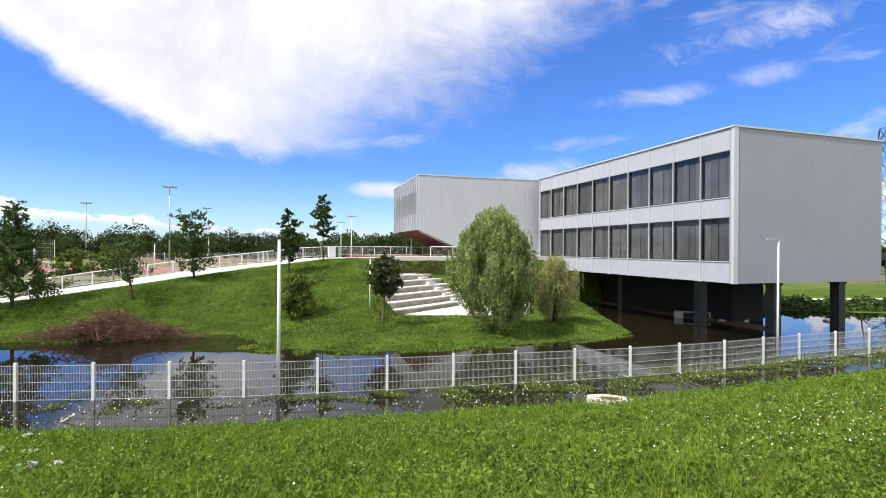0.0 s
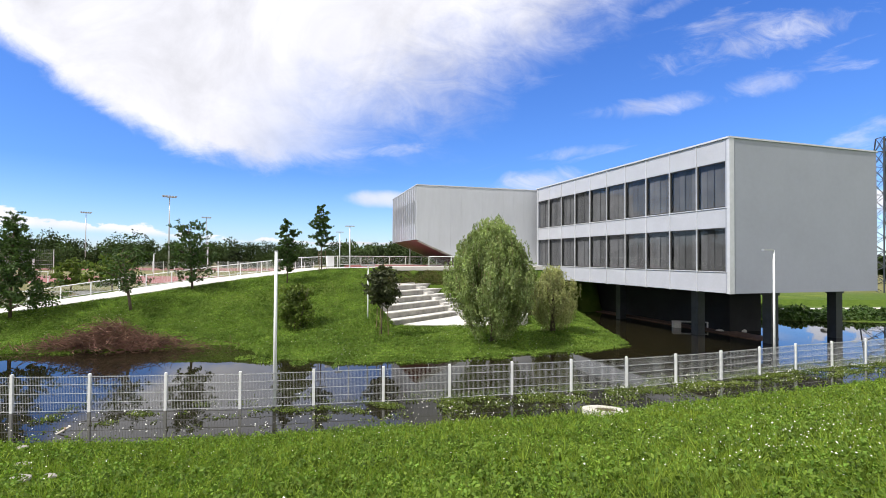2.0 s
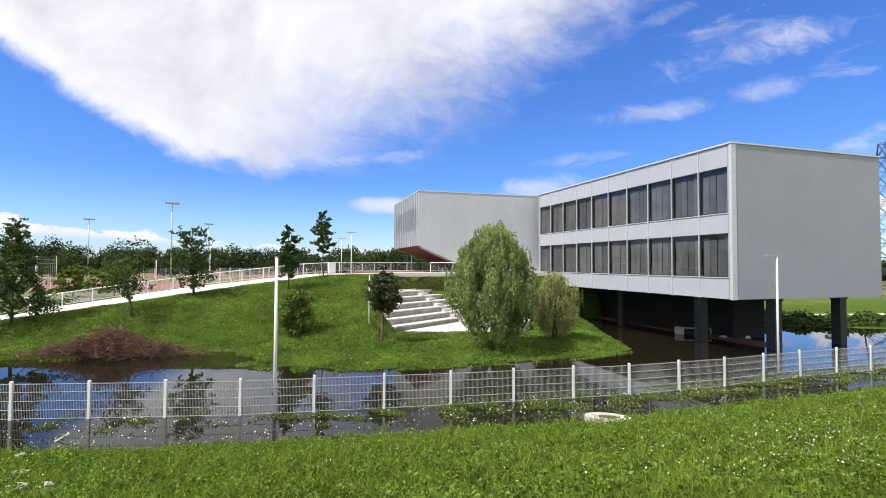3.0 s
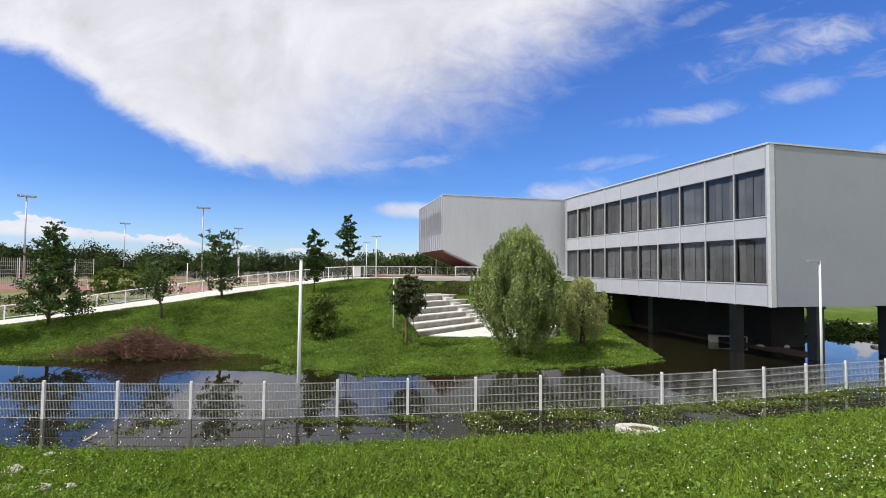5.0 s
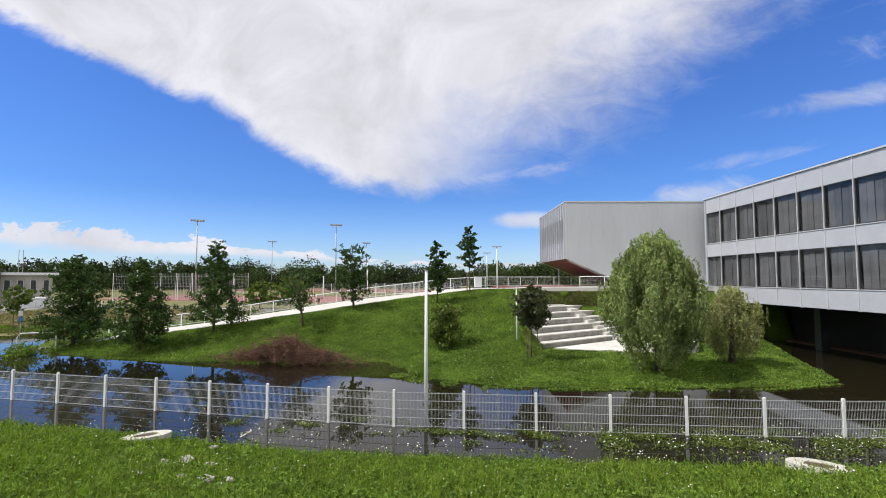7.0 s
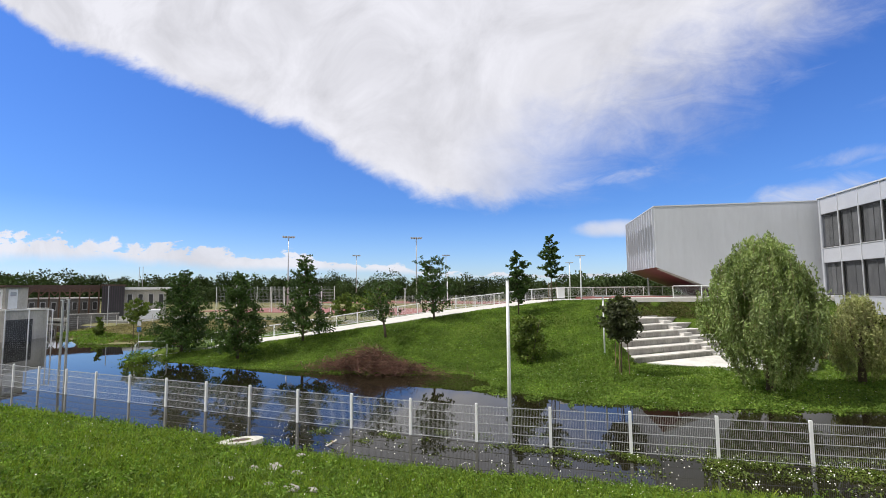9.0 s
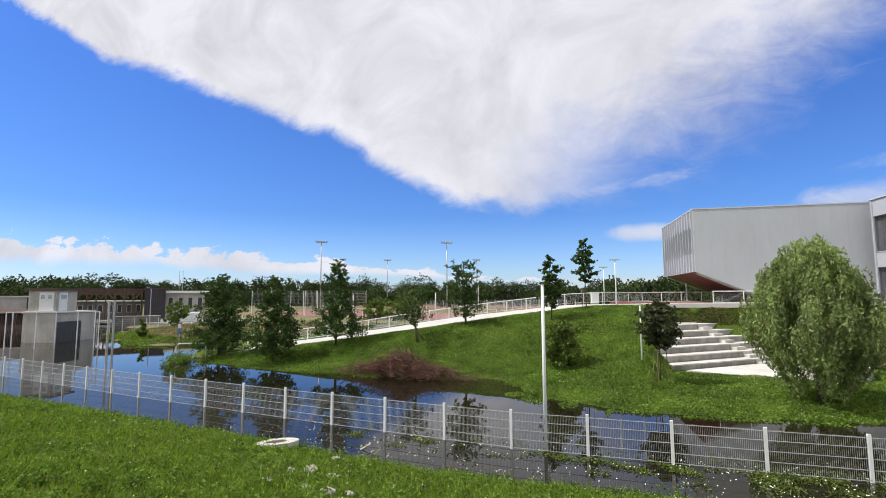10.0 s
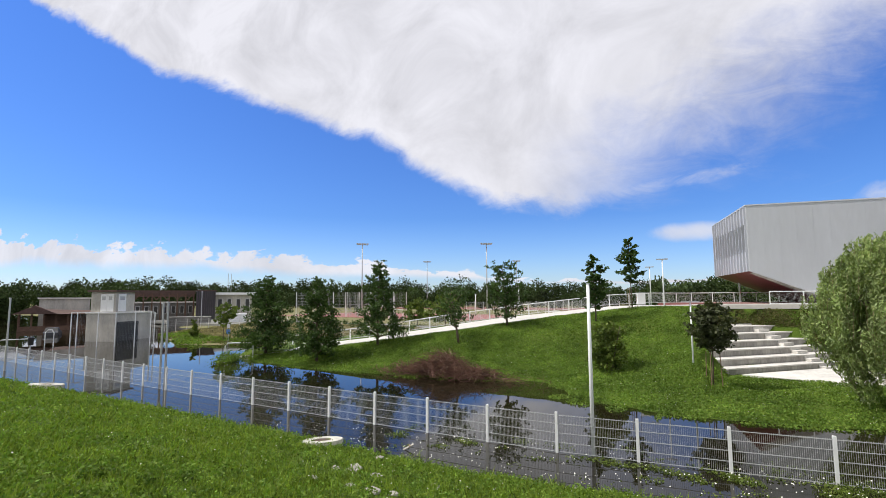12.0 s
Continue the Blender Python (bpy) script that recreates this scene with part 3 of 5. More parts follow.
def build_block_c():
    h = thing("cantilever_building", BLOCK_C, "grey clad school wing jutting out over the square", "building")
    hi, L, D = A_TOP, C_LEN, C_DEEP
    knee, foot = 6.6, 4.35
    side = [(0, C_LOW), (knee, foot), (L, foot), (L, hi - 0.1), (0, hi - 0.1)]
    for y0, y1, name in ((0.0, 0.3, "side_wall"), (D - 0.3, D, "side_wall")):
        n = MB()
        n.v = [(x, y0, z) for x, z in side] + [(x, y1, z) for x, z in side]
        k = len(side)
        n.f = [tuple(range(k)), tuple(reversed(range(k, 2 * k)))] + [(i + k, (i + 1) % k + k, (i + 1) % k, i) for i in range(k)]
        part(name, n, M["grey_light"], h, "plain light grey clad wall with a slanting lower edge")
    for i in range(22):
        x0, x1 = 0.06 + i * 1.15, 0.06 + (i + 1) * 1.15 - 0.014
        z0, z1 = (max(C_LOW + (foot - C_LOW) * min(x / knee, 1.0), foot) + 0.02 for x in (x0, x1))
        c = MB()
        c.v = [(x0, -0.012, z0), (x1, -0.012, z1), (x1, -0.012, hi - 0.12), (x0, -0.012, hi - 0.12), (x0, 0.002, z0), (x1, 0.002, z1), (x1, 0.002, hi - 0.12), (x0, 0.002, hi - 0.12)]
        c.f = [(0, 1, 2, 3), (7, 6, 5, 4), (4, 5, 1, 0), (5, 6, 2, 1), (6, 7, 3, 2), (7, 4, 0, 3)]
        part("cladding_sheet", c, M["grey_light"], h)
    s = MB()
    s.v = [(0.05, 0.3, C_LOW), (knee, 0.3, foot), (knee, D - 0.3, foot), (0.05, D - 0.3, C_LOW), (0.05, 0.3, C_LOW + 0.25), (knee, 0.3, foot + 0.25), (knee, D - 0.3, foot + 0.25), (0.05, D - 0.3, C_LOW + 0.25)]
    s.f = [(0, 3, 2, 1), (4, 5, 6, 7), (0, 1, 5, 4), (1, 2, 6, 5), (2, 3, 7, 6), (3, 0, 4, 7)]
    part("soffit", s, M["soffit"], h, "dark red slanting underside")
    e = MB()
    e.v = [(0.3, 0.3, C_LOW - 0.17), (knee, 0.3, foot - 0.04), (knee, 2.2, foot - 0.04), (0.3, 1.1, C_LOW - 0.17), (0.3, 0.3, C_LOW - 0.05), (knee, 0.3, foot + 0.06), (knee, 2.2, foot + 0.06), (0.3, 1.1, C_LOW - 0.05)]
    e.f = list(s.f)
    part("soffit_edge", e, M["stained"], h, "grey strip along the slanting edge")
    part("roof", MB().box(0.2, 0.3, hi - 0.35, L, D - 0.3, hi - 0.15), M["trim"], h)
    part("coping", MB().box(-0.05, -0.05, hi - 0.10, L, D + 0.05, hi), M["trim"], h, "pale metal roof edge")
    part("back_wall", MB().box(0.45, 0.3, C_LOW + 0.3, 0.55, D - 0.3, hi - 0.36), M["shutter"], h)
    bays = 12
    step = (D - 0.3) / bays
    w0, w1 = 8.75, 11.05
    for i in range(bays):
        y0, y1 = 0.15 + i * step, 0.15 + (i + 1) * step
        for z0, z1 in ((C_LOW, w0), (w1, hi - 0.10)):
            part("panel", MB().box(0.0, y0 + 0.02, z0, 0.2, y1 - 0.02, z1), M["panel"], h)
        p = part("pane", MB().quad((0.1, y1 - 0.06, w0 + 0.02), (0.1, y0 + 0.06, w0 + 0.02), (0.1, y0 + 0.06, w1 - 0.02), (0.1, y1 - 0.06, w1 - 0.02)), M["glass"], h, "dark narrow window pane")
        p.visible_shadow = False
    for i in range(bays + 1):
        y = 0.15 + i * step
        part("fin", MB().box(-0.16, y - 0.05, C_LOW - 0.02, 0.1, y + 0.05, hi - 0.1), M["panel"], h, "white vertical fin")
    part("post", MB().tube([(1.8, D - 1.2, 4.3), (1.8, D - 1.2, 7.0)], 0.09, 8), M["trim"], h)
    return h


build_block_c()

# ---- terrace seats ----
def build_terrace():
    t = thing("terrace_steps", pose(SEATS[0], SEATS[1], 0, 0, 0, SEATS[2]), "pale stained concrete terrace seats set into the grass mound", "steps")
    deep, rise = 0.9, 0.43
    for k in range(6):
        y, z = deep * k, 0.75 + rise * k
        for x0, x1 in ((float(seat_left(y)) - 0.25, 7.45), (8.45, 10.6 - 0.05 * k)):
            s = part("seat", MB().box(x0, y + 0.04, z - 0.9, x1 - 0.02, y + deep + 0.25, z - 0.075), M["stained"], t, "stained concrete seat, front toned darker like shade")
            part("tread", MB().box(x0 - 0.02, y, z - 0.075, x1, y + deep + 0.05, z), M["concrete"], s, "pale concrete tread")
        for j in range(2):
            part("step", MB().box(7.47, y - 0.45 + 0.45 * j, z - 0.9, 8.43, y + deep, z - 0.215 * (1 - j) - 0.01), M["concrete"], t, "pale concrete stair step")
    part("landing", MB().box(5.2, 5.4, 2.2, 8.4, 6.0, 3.0), M["concrete"], t, "narrow concrete landing slab")
    rim = MB()
    back = t.matrix_world.inverted()
    for i in range(14):
        a0, a1 = radians(-110 + i * 11), radians(-110 + (i + 1) * 11)
        q = [back @ Vector((4.4 + r * math.cos(a), 38.8 + r * math.sin(a), 0)) for r, a in ((1.8, a0), (2.45, a0), (2.45, a1), (1.8, a1))]
        rim.prism([p[:2] for p in q], -0.3, 1.0)
    part("curved_seat", rim, M["concrete"], t, "curved pale concrete seat")
    floor = [back @ Vector((x, y, 0)) for x, y in ((-2.7, 36.3), (-1.2, 35.9), (1.8, 35.45), (5.0, 35.9), (6.4, 37.2), (6.0, 40.5), (2.0, 42.6))]
    part("forecourt", MB().prism([p[:2] for p in floor], -0.3, 0.42), M["concrete"], t, "pale paved apron")


build_terrace()


# ---- mesh fence in the water ----
FENCE = np.array([(-62.0, 15.0), (-39.4, 15.55), (-26.9, 15.9), (-14.5, 16.6), (-7.1, 17.2), (0.1, 18.57), (7.3, 20.1), (12.1, 21.6), (16.8, 23.5), (21.6, 25.1), (31.0, 28.6)])
FENCE_TOP = 1.23


def fence_posts():
    d = np.r_[0, np.cumsum(np.hypot(*np.diff(FENCE, axis=0).T))]
    s0 = d[1] % 2.5
    s = np.arange(s0, d[-1], 2.5)
    return np.stack([np.interp(s, d, FENCE[:, 0]), np.interp(s, d, FENCE[:, 1])], -1)


def build_fence():
    f = thing("fence", pose(0, 0, 0), "white welded mesh fence standing in flood water", "fence")
    pts = fence_posts()
    post = MB().box(-0.045, -0.04, -0.7, 0.045, 0.04, FENCE_TOP + 0.05).box(-0.04, -0.04, FENCE_TOP + 0.05, 0.04, 0.04, FENCE_TOP + 0.07).mesh("post", M["white"])
    pm = MB()
    for i in range(49):
        x = 0.05 + i * 0.05
        pm.box(x - 0.003, -0.003, -0.45, x + 0.003, 0.003, FENCE_TOP)
    for z in (FENCE_TOP - 0.03, 0.93, 0.63, 0.33, 0.04):
        pm.box(0.02, -0.020, z - 0.010, 2.48, -0.010, z + 0.010)
    pmesh = pm.mesh("mesh_panel", M["wire"])
    for i, (x, y) in enumerate(pts):
        turn = math.atan2(*(pts[min(i + 1, len(pts) - 1)] - pts[max(i - 1, 0)])[::-1])
        p = part("post", post, None, f)
        p.matrix_local = Matrix.Translation((x, y, 0)) @ Matrix.Rotation(turn, 4, "Z")
        if i + 1 < len(pts):
            w = pts[i + 1] - pts[i]
            p = part("mesh_panel", pmesh, None, f)
            p.matrix_local = Matrix.Translation((x, y, 0)) @ Matrix.Rotation(math.atan2(w[1], w[0]), 4, "Z") @ Matrix.Diagonal((np.hypot(*w) / 2.5, 1, 1, 1))


build_fence()


# ---- rail along the ramp and the square ----
def build_rail(name, line, label, step=1.9, tall=1.05):
    r = thing(name, pose(0, 0, 0), label, "railing", "railings of the square")
    d = np.r_[0, np.cumsum(np.hypot(*np.diff(line[:, :2], axis=0).T))]
    n = max(int(d[-1] / step), 1)
    s = np.linspace(0, d[-1], n + 1)
    q = np.stack([np.interp(s, d, line[:, i]) for i in range(3)], -1)
    post = MB().box(-0.035, -0.035, -0.1, 0.035, 0.035, tall).mesh("post", M["white"])
    for p in q:
        part("post", post, None, r).location = p
    for a, b in zip(q[:-1], q[1:]):
        for h, w in ((tall, 0.04), (0.12, 0.022)):
            part("rail_bar", MB().tube([a + (0, 0, h), b + (0, 0, h)], w, 5), M["white"], r)
        w = MB()
        for k in range(1, 30):
            c = a + (b - a) * k / 30
            w.box(c[0] - 0.0025, c[1] - 0.0025, c[2] + 0.12, c[0] + 0.0025, c[1] + 0.0025, c[2] + tall)
        part("infill", w, M["white"], r)


def shifted(line, off):
    t = np.gradient(line[:, :2], axis=0)
    n = np.stack([-t[:, 1], t[:, 0]], -1) / np.hypot(*t.T)[:, None]
    return np.c_[line[:, :2] + n * off, line[:, 2]]


build_rail("ramp_railing", np.r_[shifted(PATH[:5], PATH_WIDTH - 0.1) + (0, 0, 0.1), [(-11.2, 52.9, 4.4)]], "white railing along the outer edge of the ramp")
build_rail("square_railing", np.array([(-11.2, 53.0, 4.4), (-8.5, 57.5, 4.4), (5.0, 60.5, 4.4)]), "white railing across the square")
build_rail("guard_railing", np.array([(-1.2, 47.6, 4.4), (7.5, 49.6, 4.4)]), "white railing under the jutting wing")
single("red_court", MB().prism([(-9.8, 49.6), (6.0, 53.0), (5.0, 60.0), (-8.6, 57.0)], 4.0, 4.50), M["court"], "red sports surface on the raised square", "court", pose(0, 0, 0, 0, 0, 0), kind="structure")
single("bulkhead", MB().box(-0.35, -0.2, 0, 0.35, 0.2, 1.0).box(-0.39, -0.24, 1.0, 0.39, 0.24, 1.06), M["white"], "white painted wall stub at the top of the ramp", "wall", pose(-11.0, 48.5, 4.4, 0, 0, 30))


# ---- lamps ----
def street_lamp(x, y, z, tall, label, head="arm", yaw=0.0, thick=0.06):
    l = thing("street_lamp", pose(x, y, z, 0, 0, yaw), label, "street lamp", "street lamps")
    part("pole", MB().tube([(0, 0, -0.5), (0, 0, tall * 0.5), (0, 0, tall)], [thick, thick * 0.9, thick * 0.75], 10), M["white"], l, smooth=True)
    if head == "arm":
        part("arm", MB().tube([(0, 0, tall - 0.05), (-0.15, 0, tall)], 0.03, 6), M["steel"], l)
        part("lamp_head", MB().prism([(-0.62, -0.11), (-0.05, -0.07), (-0.05, 0.07), (-0.62, 0.11)], tall - 0.02, tall + 0.06), M["steel"], l, "flat grey lamp head")
    elif head == "bar":
        part("lamp_head", MB().box(-0.45, -0.1, tall, 0.45, 0.1, tall + 0.09), M["steel"], l, "flat grey lamp head")
    else:
        part("cap", MB().tube([(0, 0, tall), (0, 0, tall + 0.04)], thick * 0.9, 10), M["steel"], l)
    return l


street_lamp(-5.85, 17.55, 0, 5.52, "white lamp pole standing in the water by the fence", "none", thick=0.07)
street_lamp(16.65, 24.4, 0, 5.8, "white street lamp with a flat head beside the fence", "arm", 10)
street_lamp(-4.83, 32.65, 0.75, 4.0, "white garden lamp on the lawn beside a small tree", "bar", 10, 0.05)
street_lamp(-8.72, 46.7, 4.2, 4.05, "white lamp with a flat head at the edge of the square", "bar", 5)
street_lamp(-12.2, 58.75, 4.2, 4.1, "white lamp with a flat head on the square", "bar", 5)


def floodlight(x, y, tall, group="floodlights"):
    l = thing("floodlight_mast", pose(x, y, 0.5, 0, 0, math.degrees(math.atan2(-x, y)) + 10), "tall grey floodlight mast with a crossbar of lamps", "floodlight", group)
    part("mast", MB().tube([(0, 0, -0.5), (0, 0, tall * 0.5), (0, 0, tall)], [0.24, 0.18, 0.12], 8), M["steel"], l, smooth=True)
    part("crossbar", MB().box(-1.6, -0.08, tall - 0.1, 1.6, 0.08, tall + 0.1), M["steel"], l)
    for i in range(5):
        a = -1.5 + i * 0.75
        part("lamp_box", MB().box(a - 0.28, -0.3, tall + 0.1, a + 0.28, 0.25, tall + 0.45), M["steel"], l)
    return l


def polar(azimuth, r):
    """A place seen from the dike at an azimuth (degrees, left of +y is positive) and distance."""
    a = radians(azimuth)
    return -math.sin(a) * r, math.cos(a) * r


for az, r, tall in ((43.4, 150, 20.5), (29.1, 150, 20.6), (36.0, 222, 20.5), (25.7, 222, 20.5)):
    floodlight(*polar(az, r), tall)
for az, r, tall in ((25.5, 120, 8.6), (30.4, 130, 5.4), (48.5, 110, 6.5)):
    x, y = polar(az, r)
    street_lamp(x, y, 0.5, tall, "pale street lamp standing by the sports ground", "bar", 0, 0.11)


# ---- trees ----
def leaf_cards(centres, size, rng, droop=0.0, long=1.6):
    """Small leaf-shaped quads with free directions round the given centres."""
    n = len(centres)
    d = rng.normal(size=(n, 3))
    d[:, 2] -= droop
    d /= np.linalg.norm(d, axis=1, keepdims=True)
    s = np.cross(d, rng.normal(size=(n, 3)))
    s /= np.linalg.norm(s, axis=1, keepdims=True) + 1e-9
    k = size * rng.uniform(0.7, 1.3, (n, 1))
    a, b = d * k * long * 0.5, s * k * 0.5
    return np.stack([centres - a, centres - a * 0.1 + b, centres + a, centres - a * 0.1 - b], 1)


def tree(name, x, y, tall, wide, leaf, seed, label, crown_from=0.3, leaves=3500, size=0.16, limbs=16, trunk=0.09, lean=(0, 0), shape="oval", stakes=False, group="trees", gaps=0.0, trunks=1):
    rng = np.random.default_rng(seed)
    z = ground_z(x, y)
    t = thing(name, pose(x, y, z), label, "tree" if tall > 3 else "bush", group)
    base = crown_from * tall
    wood = MB()
    for k in range(trunks):
        off = np.array([rng.normal() * 0.15, rng.normal() * 0.15, 0]) if trunks > 1 else np.zeros(3)
        line = [np.array([lean[0] * h + 0.05 * math.sin(3 * h + seed), lean[1] * h + 0.05 * math.cos(2.3 * h + seed), h * tall * 0.94]) + off * (1 + 3 * h) for h in np.linspace(0, 1, 7)]
        line[0] = line[0] - (0, 0, 0.15)
        wood.tube(line, [trunk * (1 - 0.85 * h) + 0.008 for h in np.linspace(0, 1, 7)], 7)
    part("trunk", wood, M["bark"], t, smooth=True)
    centres = []
    for k in range(limbs):
        h = (k + rng.uniform(0.1, 0.9)) / limbs
        zz = base + (tall * 0.97 - base) * h
        if shape == "oval":
            r = wide * 0.5 * math.sin(math.pi * min(max(0.12 + 0.86 * h, 0), 1)) ** 0.7
        elif shape == "egg":
            r = wide * 0.5 * math.sin(math.pi * min(0.28 + 0.70 * h, 1)) ** 0.8
        elif shape == "spire":
            r = wide * 0.5 * min(1.0, 0.75 + 2.0 * h) * (1.04 - h) ** 0.75 * 1.12
        elif shape == "cone":
            r = wide * 0.5 * (1.08 - h) ** 0.8
        else:
            r = wide * 0.5 * (0.6 + 0.4 * math.sin(math.pi * h))
        r *= rng.uniform(0.65, 1.15)
        az = k * 2.4 + rng.normal() * 0.4
        f = zz / tall
        root = np.array([lean[0] * f, lean[1] * f, max(zz - r * 0.45, base * 0.75)])
        tip = np.array([lean[0] * f + r * math.cos(az), lean[1] * f + r * math.sin(az), zz + r * 0.15])
        mid = (root + tip) / 2 + (0, 0, -0.04 * r)
        part("limb", MB().tube([root, mid, tip], [trunk * 0.35, trunk * 0.22, 0.008], 5, False), M["bark"], t)
        n = max(int(leaves * (r / (wide * 0.5) + 0.15) / (limbs * 0.78)), 8)
        q = rng.uniform(0.25, 1.05, n) ** 0.8
        c = root + (tip - root) * q[:, None]
        spread = 0.17 * wide * (0.55 + 0.6 * q)[:, None] * (1 - 0.45 * gaps) * (0.28 + 0.8 * r / (wide * 0.5))
        clump = rng.normal(size=(9, 3)) * spread.mean() * (1.5, 1.5, 0.9)
        own = rng.integers(0, 9, n)
        c = c * 0.45 + (root + (tip - root) * rng.uniform(0.3, 1.05, (9, 1)))[own] * 0.55
        c = c + clump[own] * (1.0 if gaps else 0.7) + rng.normal(size=(n, 3)) * spread * (0.42, 0.42, 0.26)
        centres.append(c)
    c = np.concatenate(centres)
    c = c[c[:, 2] > base * 0.7]
    part("crown", quads_mesh("crown", leaf_cards(c, size, rng), M[leaf]), None, t)
    if stakes:
        for a in (0.4, 2.5, 4.6):
            part("stake", MB().tube([(0.45 * math.cos(a), 0.45 * math.sin(a), -0.2), (0.38 * math.cos(a), 0.30 * math.sin(a), 1.8)], 0.022, 6), M["stake"], t)
    return t


def weeping(name, x, y, tall, wide, leaf, seed, label, boughs, strands, per, size):
    """A willow: boughs spread through a broad crown, each with a bunch of strands that hang and curl."""
    rng = np.random.default_rng(seed)
    z = ground_z(x, y)
    t = thing(name, pose(x, y, z), label, "tree", "trees")
    wood = MB().tube([(0, 0, -0.2), (0.05, 0.02, tall * 0.25), (-0.05, 0, tall * 0.55), (0, 0, tall * 0.9)], [0.2, 0.16, 0.1, 0.02], 8)
    part("trunk", wood, M["bark"], t, smooth=True)
    for k in range(12):
        az, r = k * 2.4, wide * 0.5 * rng.uniform(0.45, 0.75)
        part("limb", MB().tube([(0, 0, tall * rng.uniform(0.25, 0.5)), (0.5 * r * math.cos(az), 0.5 * r * math.sin(az), tall * 0.64), (r * math.cos(az), r * math.sin(az), tall * rng.uniform(0.66, 0.78))], [0.07, 0.05, 0.015], 5, False), M["bark"], t)
    form = lambda h: wide * 0.5 * np.interp(h, (0, 0.08, 0.22, 0.36, 0.5, 0.64, 0.78, 0.9, 1.0), (0.42, 0.50, 0.70, 0.92, 1.0, 0.95, 0.78, 0.55, 0.20))
    pts, twigs = [], MB()
    for k in range(boughs):
        h = 0.26 + 0.74 * ((k + rng.random()) / boughs) ** 0.85
        az = k * 2.39996 + rng.normal() * 0.25
        lump = 1 + 0.09 * math.sin(3 * az + seed) + 0.10 * math.sin(5 * az + 9 * h + seed)
        r = form(h) * lump * math.sqrt(rng.uniform(0.3, 1.0)) * rng.uniform(0.90, 1.10)
        head = np.array([r * math.cos(az), r * math.sin(az), h * tall * rng.uniform(0.97, 1.03)])
        reach = rng.uniform(0.16, 0.34) * tall
        for j in range(strands):
            o = rng.normal(size=3) * (0.17, 0.17, 0.12)
            hang = min(reach * rng.uniform(0.55, 1.15), head[2] - rng.uniform(0.0, 0.08) * tall)
            s = np.sort(rng.uniform(0, 1, per))
            zz = head[2] + o[2] - hang * s
            pull = np.minimum(1.0, form(np.clip(zz / tall, 0, 1)) * lump / max(form(h) * lump, 0.1))
            curl = 0.05 * np.sin(s * hang * 7 + rng.uniform(0, 6)) * (0.4 + s)
            arch = 0.28 * np.exp(-s * 9)
            px = (head[0] + o[0]) * pull * (1 - 0.12 * arch) + curl + rng.normal(size=per) * 0.030
            py = (head[1] + o[1]) * pull * (1 - 0.12 * arch) + curl * 0.6 + rng.normal(size=per) * 0.030
            pts.append(np.stack([px, py, zz + rng.normal(size=per) * 0.035], -1))
            if j % 5 == 0:
                twigs.tube([(px[0], py[0], zz[0]), (px[per // 2], py[per // 2], zz[per // 2]), (px[-1], py[-1], zz[-1])], 0.006, 3, False)
    c = np.concatenate(pts)
    part("crown", quads_mesh("crown", leaf_cards(c, size, rng, droop=1.3, long=3.4), M[leaf]), None, t)
    part("twig_tangle", twigs, M["stake"], t)
    return t


weeping("willow_tree", 3.2, 29.6, 7.4, 5.3, "willow", 5, "large light green weeping willow on the lawn by the water", 175, 15, 26, 0.056)
weeping("small_willow_tree", 7.55, 33.1, 4.5, 3.1, "willow_dry", 8, "small yellowing weeping willow beside the raised school block", 85, 11, 24, 0.044)
tree("bush", -9.4, 32.15, 2.9, 1.9, "leaf_light", 11, "leafy green bush on the grass mound", 0.06, 3400, 0.12, 20, 0.04, trunks=3, shape="dome")
tree("small_tree", -3.7, 31.0, 4.5, 1.75, "leaf_red", 12, "small dark round-headed tree with wooden stakes", 0.46, 3600, 0.12, 20, 0.035, stakes=True)
tree("oak_tree", -37.6, 28.3, 6.5, 4.4, "leaf", 21, "dense dark green young oak at the water's edge", 0.04, 13000, 0.115, 38, 0.11, shape="spire", gaps=0.9)
tree("oak_tree", -30.5, 27.8, 6.6, 4.0, "leaf", 22, "dark green young oak at the water's edge", 0.10, 11000, 0.115, 34, 0.11, shape="spire", gaps=0.9)
tree("oak_tree", -27.7, 31.7, 6.9, 4.0, "leaf", 23, "slender pointed young oak on the slope", 0.12, 9500, 0.11, 32, 0.1, shape="cone", gaps=1.0)
tree("oak_tree", -21.0, 33.4, 4.3, 3.3, "leaf", 24, "sparse leaning young oak on the slope", 0.36, 1500, 0.105, 15, 0.10, lean=(-0.9, 0), shape="dome", gaps=1.0)
tree("oak_tree", -19.35, 38.2, 5.3, 2.9, "leaf", 25, "wind-blown dark young oak beside the ramp", 0.15, 3400, 0.115, 22, 0.09, lean=(-0.4, 0), shape="dome", gaps=1.0)
tree("staked_tree", -12.6, 40.07, 5.4, 1.45, "leaf", 26, "narrow dark young tree by the ramp", 0.2, 4200, 0.115, 18, 0.06, gaps=0.6)
tree("staked_tree", -10.8, 44.2, 6.1, 1.7, "leaf", 27, "young tree on stakes at the top of the ramp", 0.36, 3000, 0.12, 17, 0.05, stakes=True, gaps=0.9)

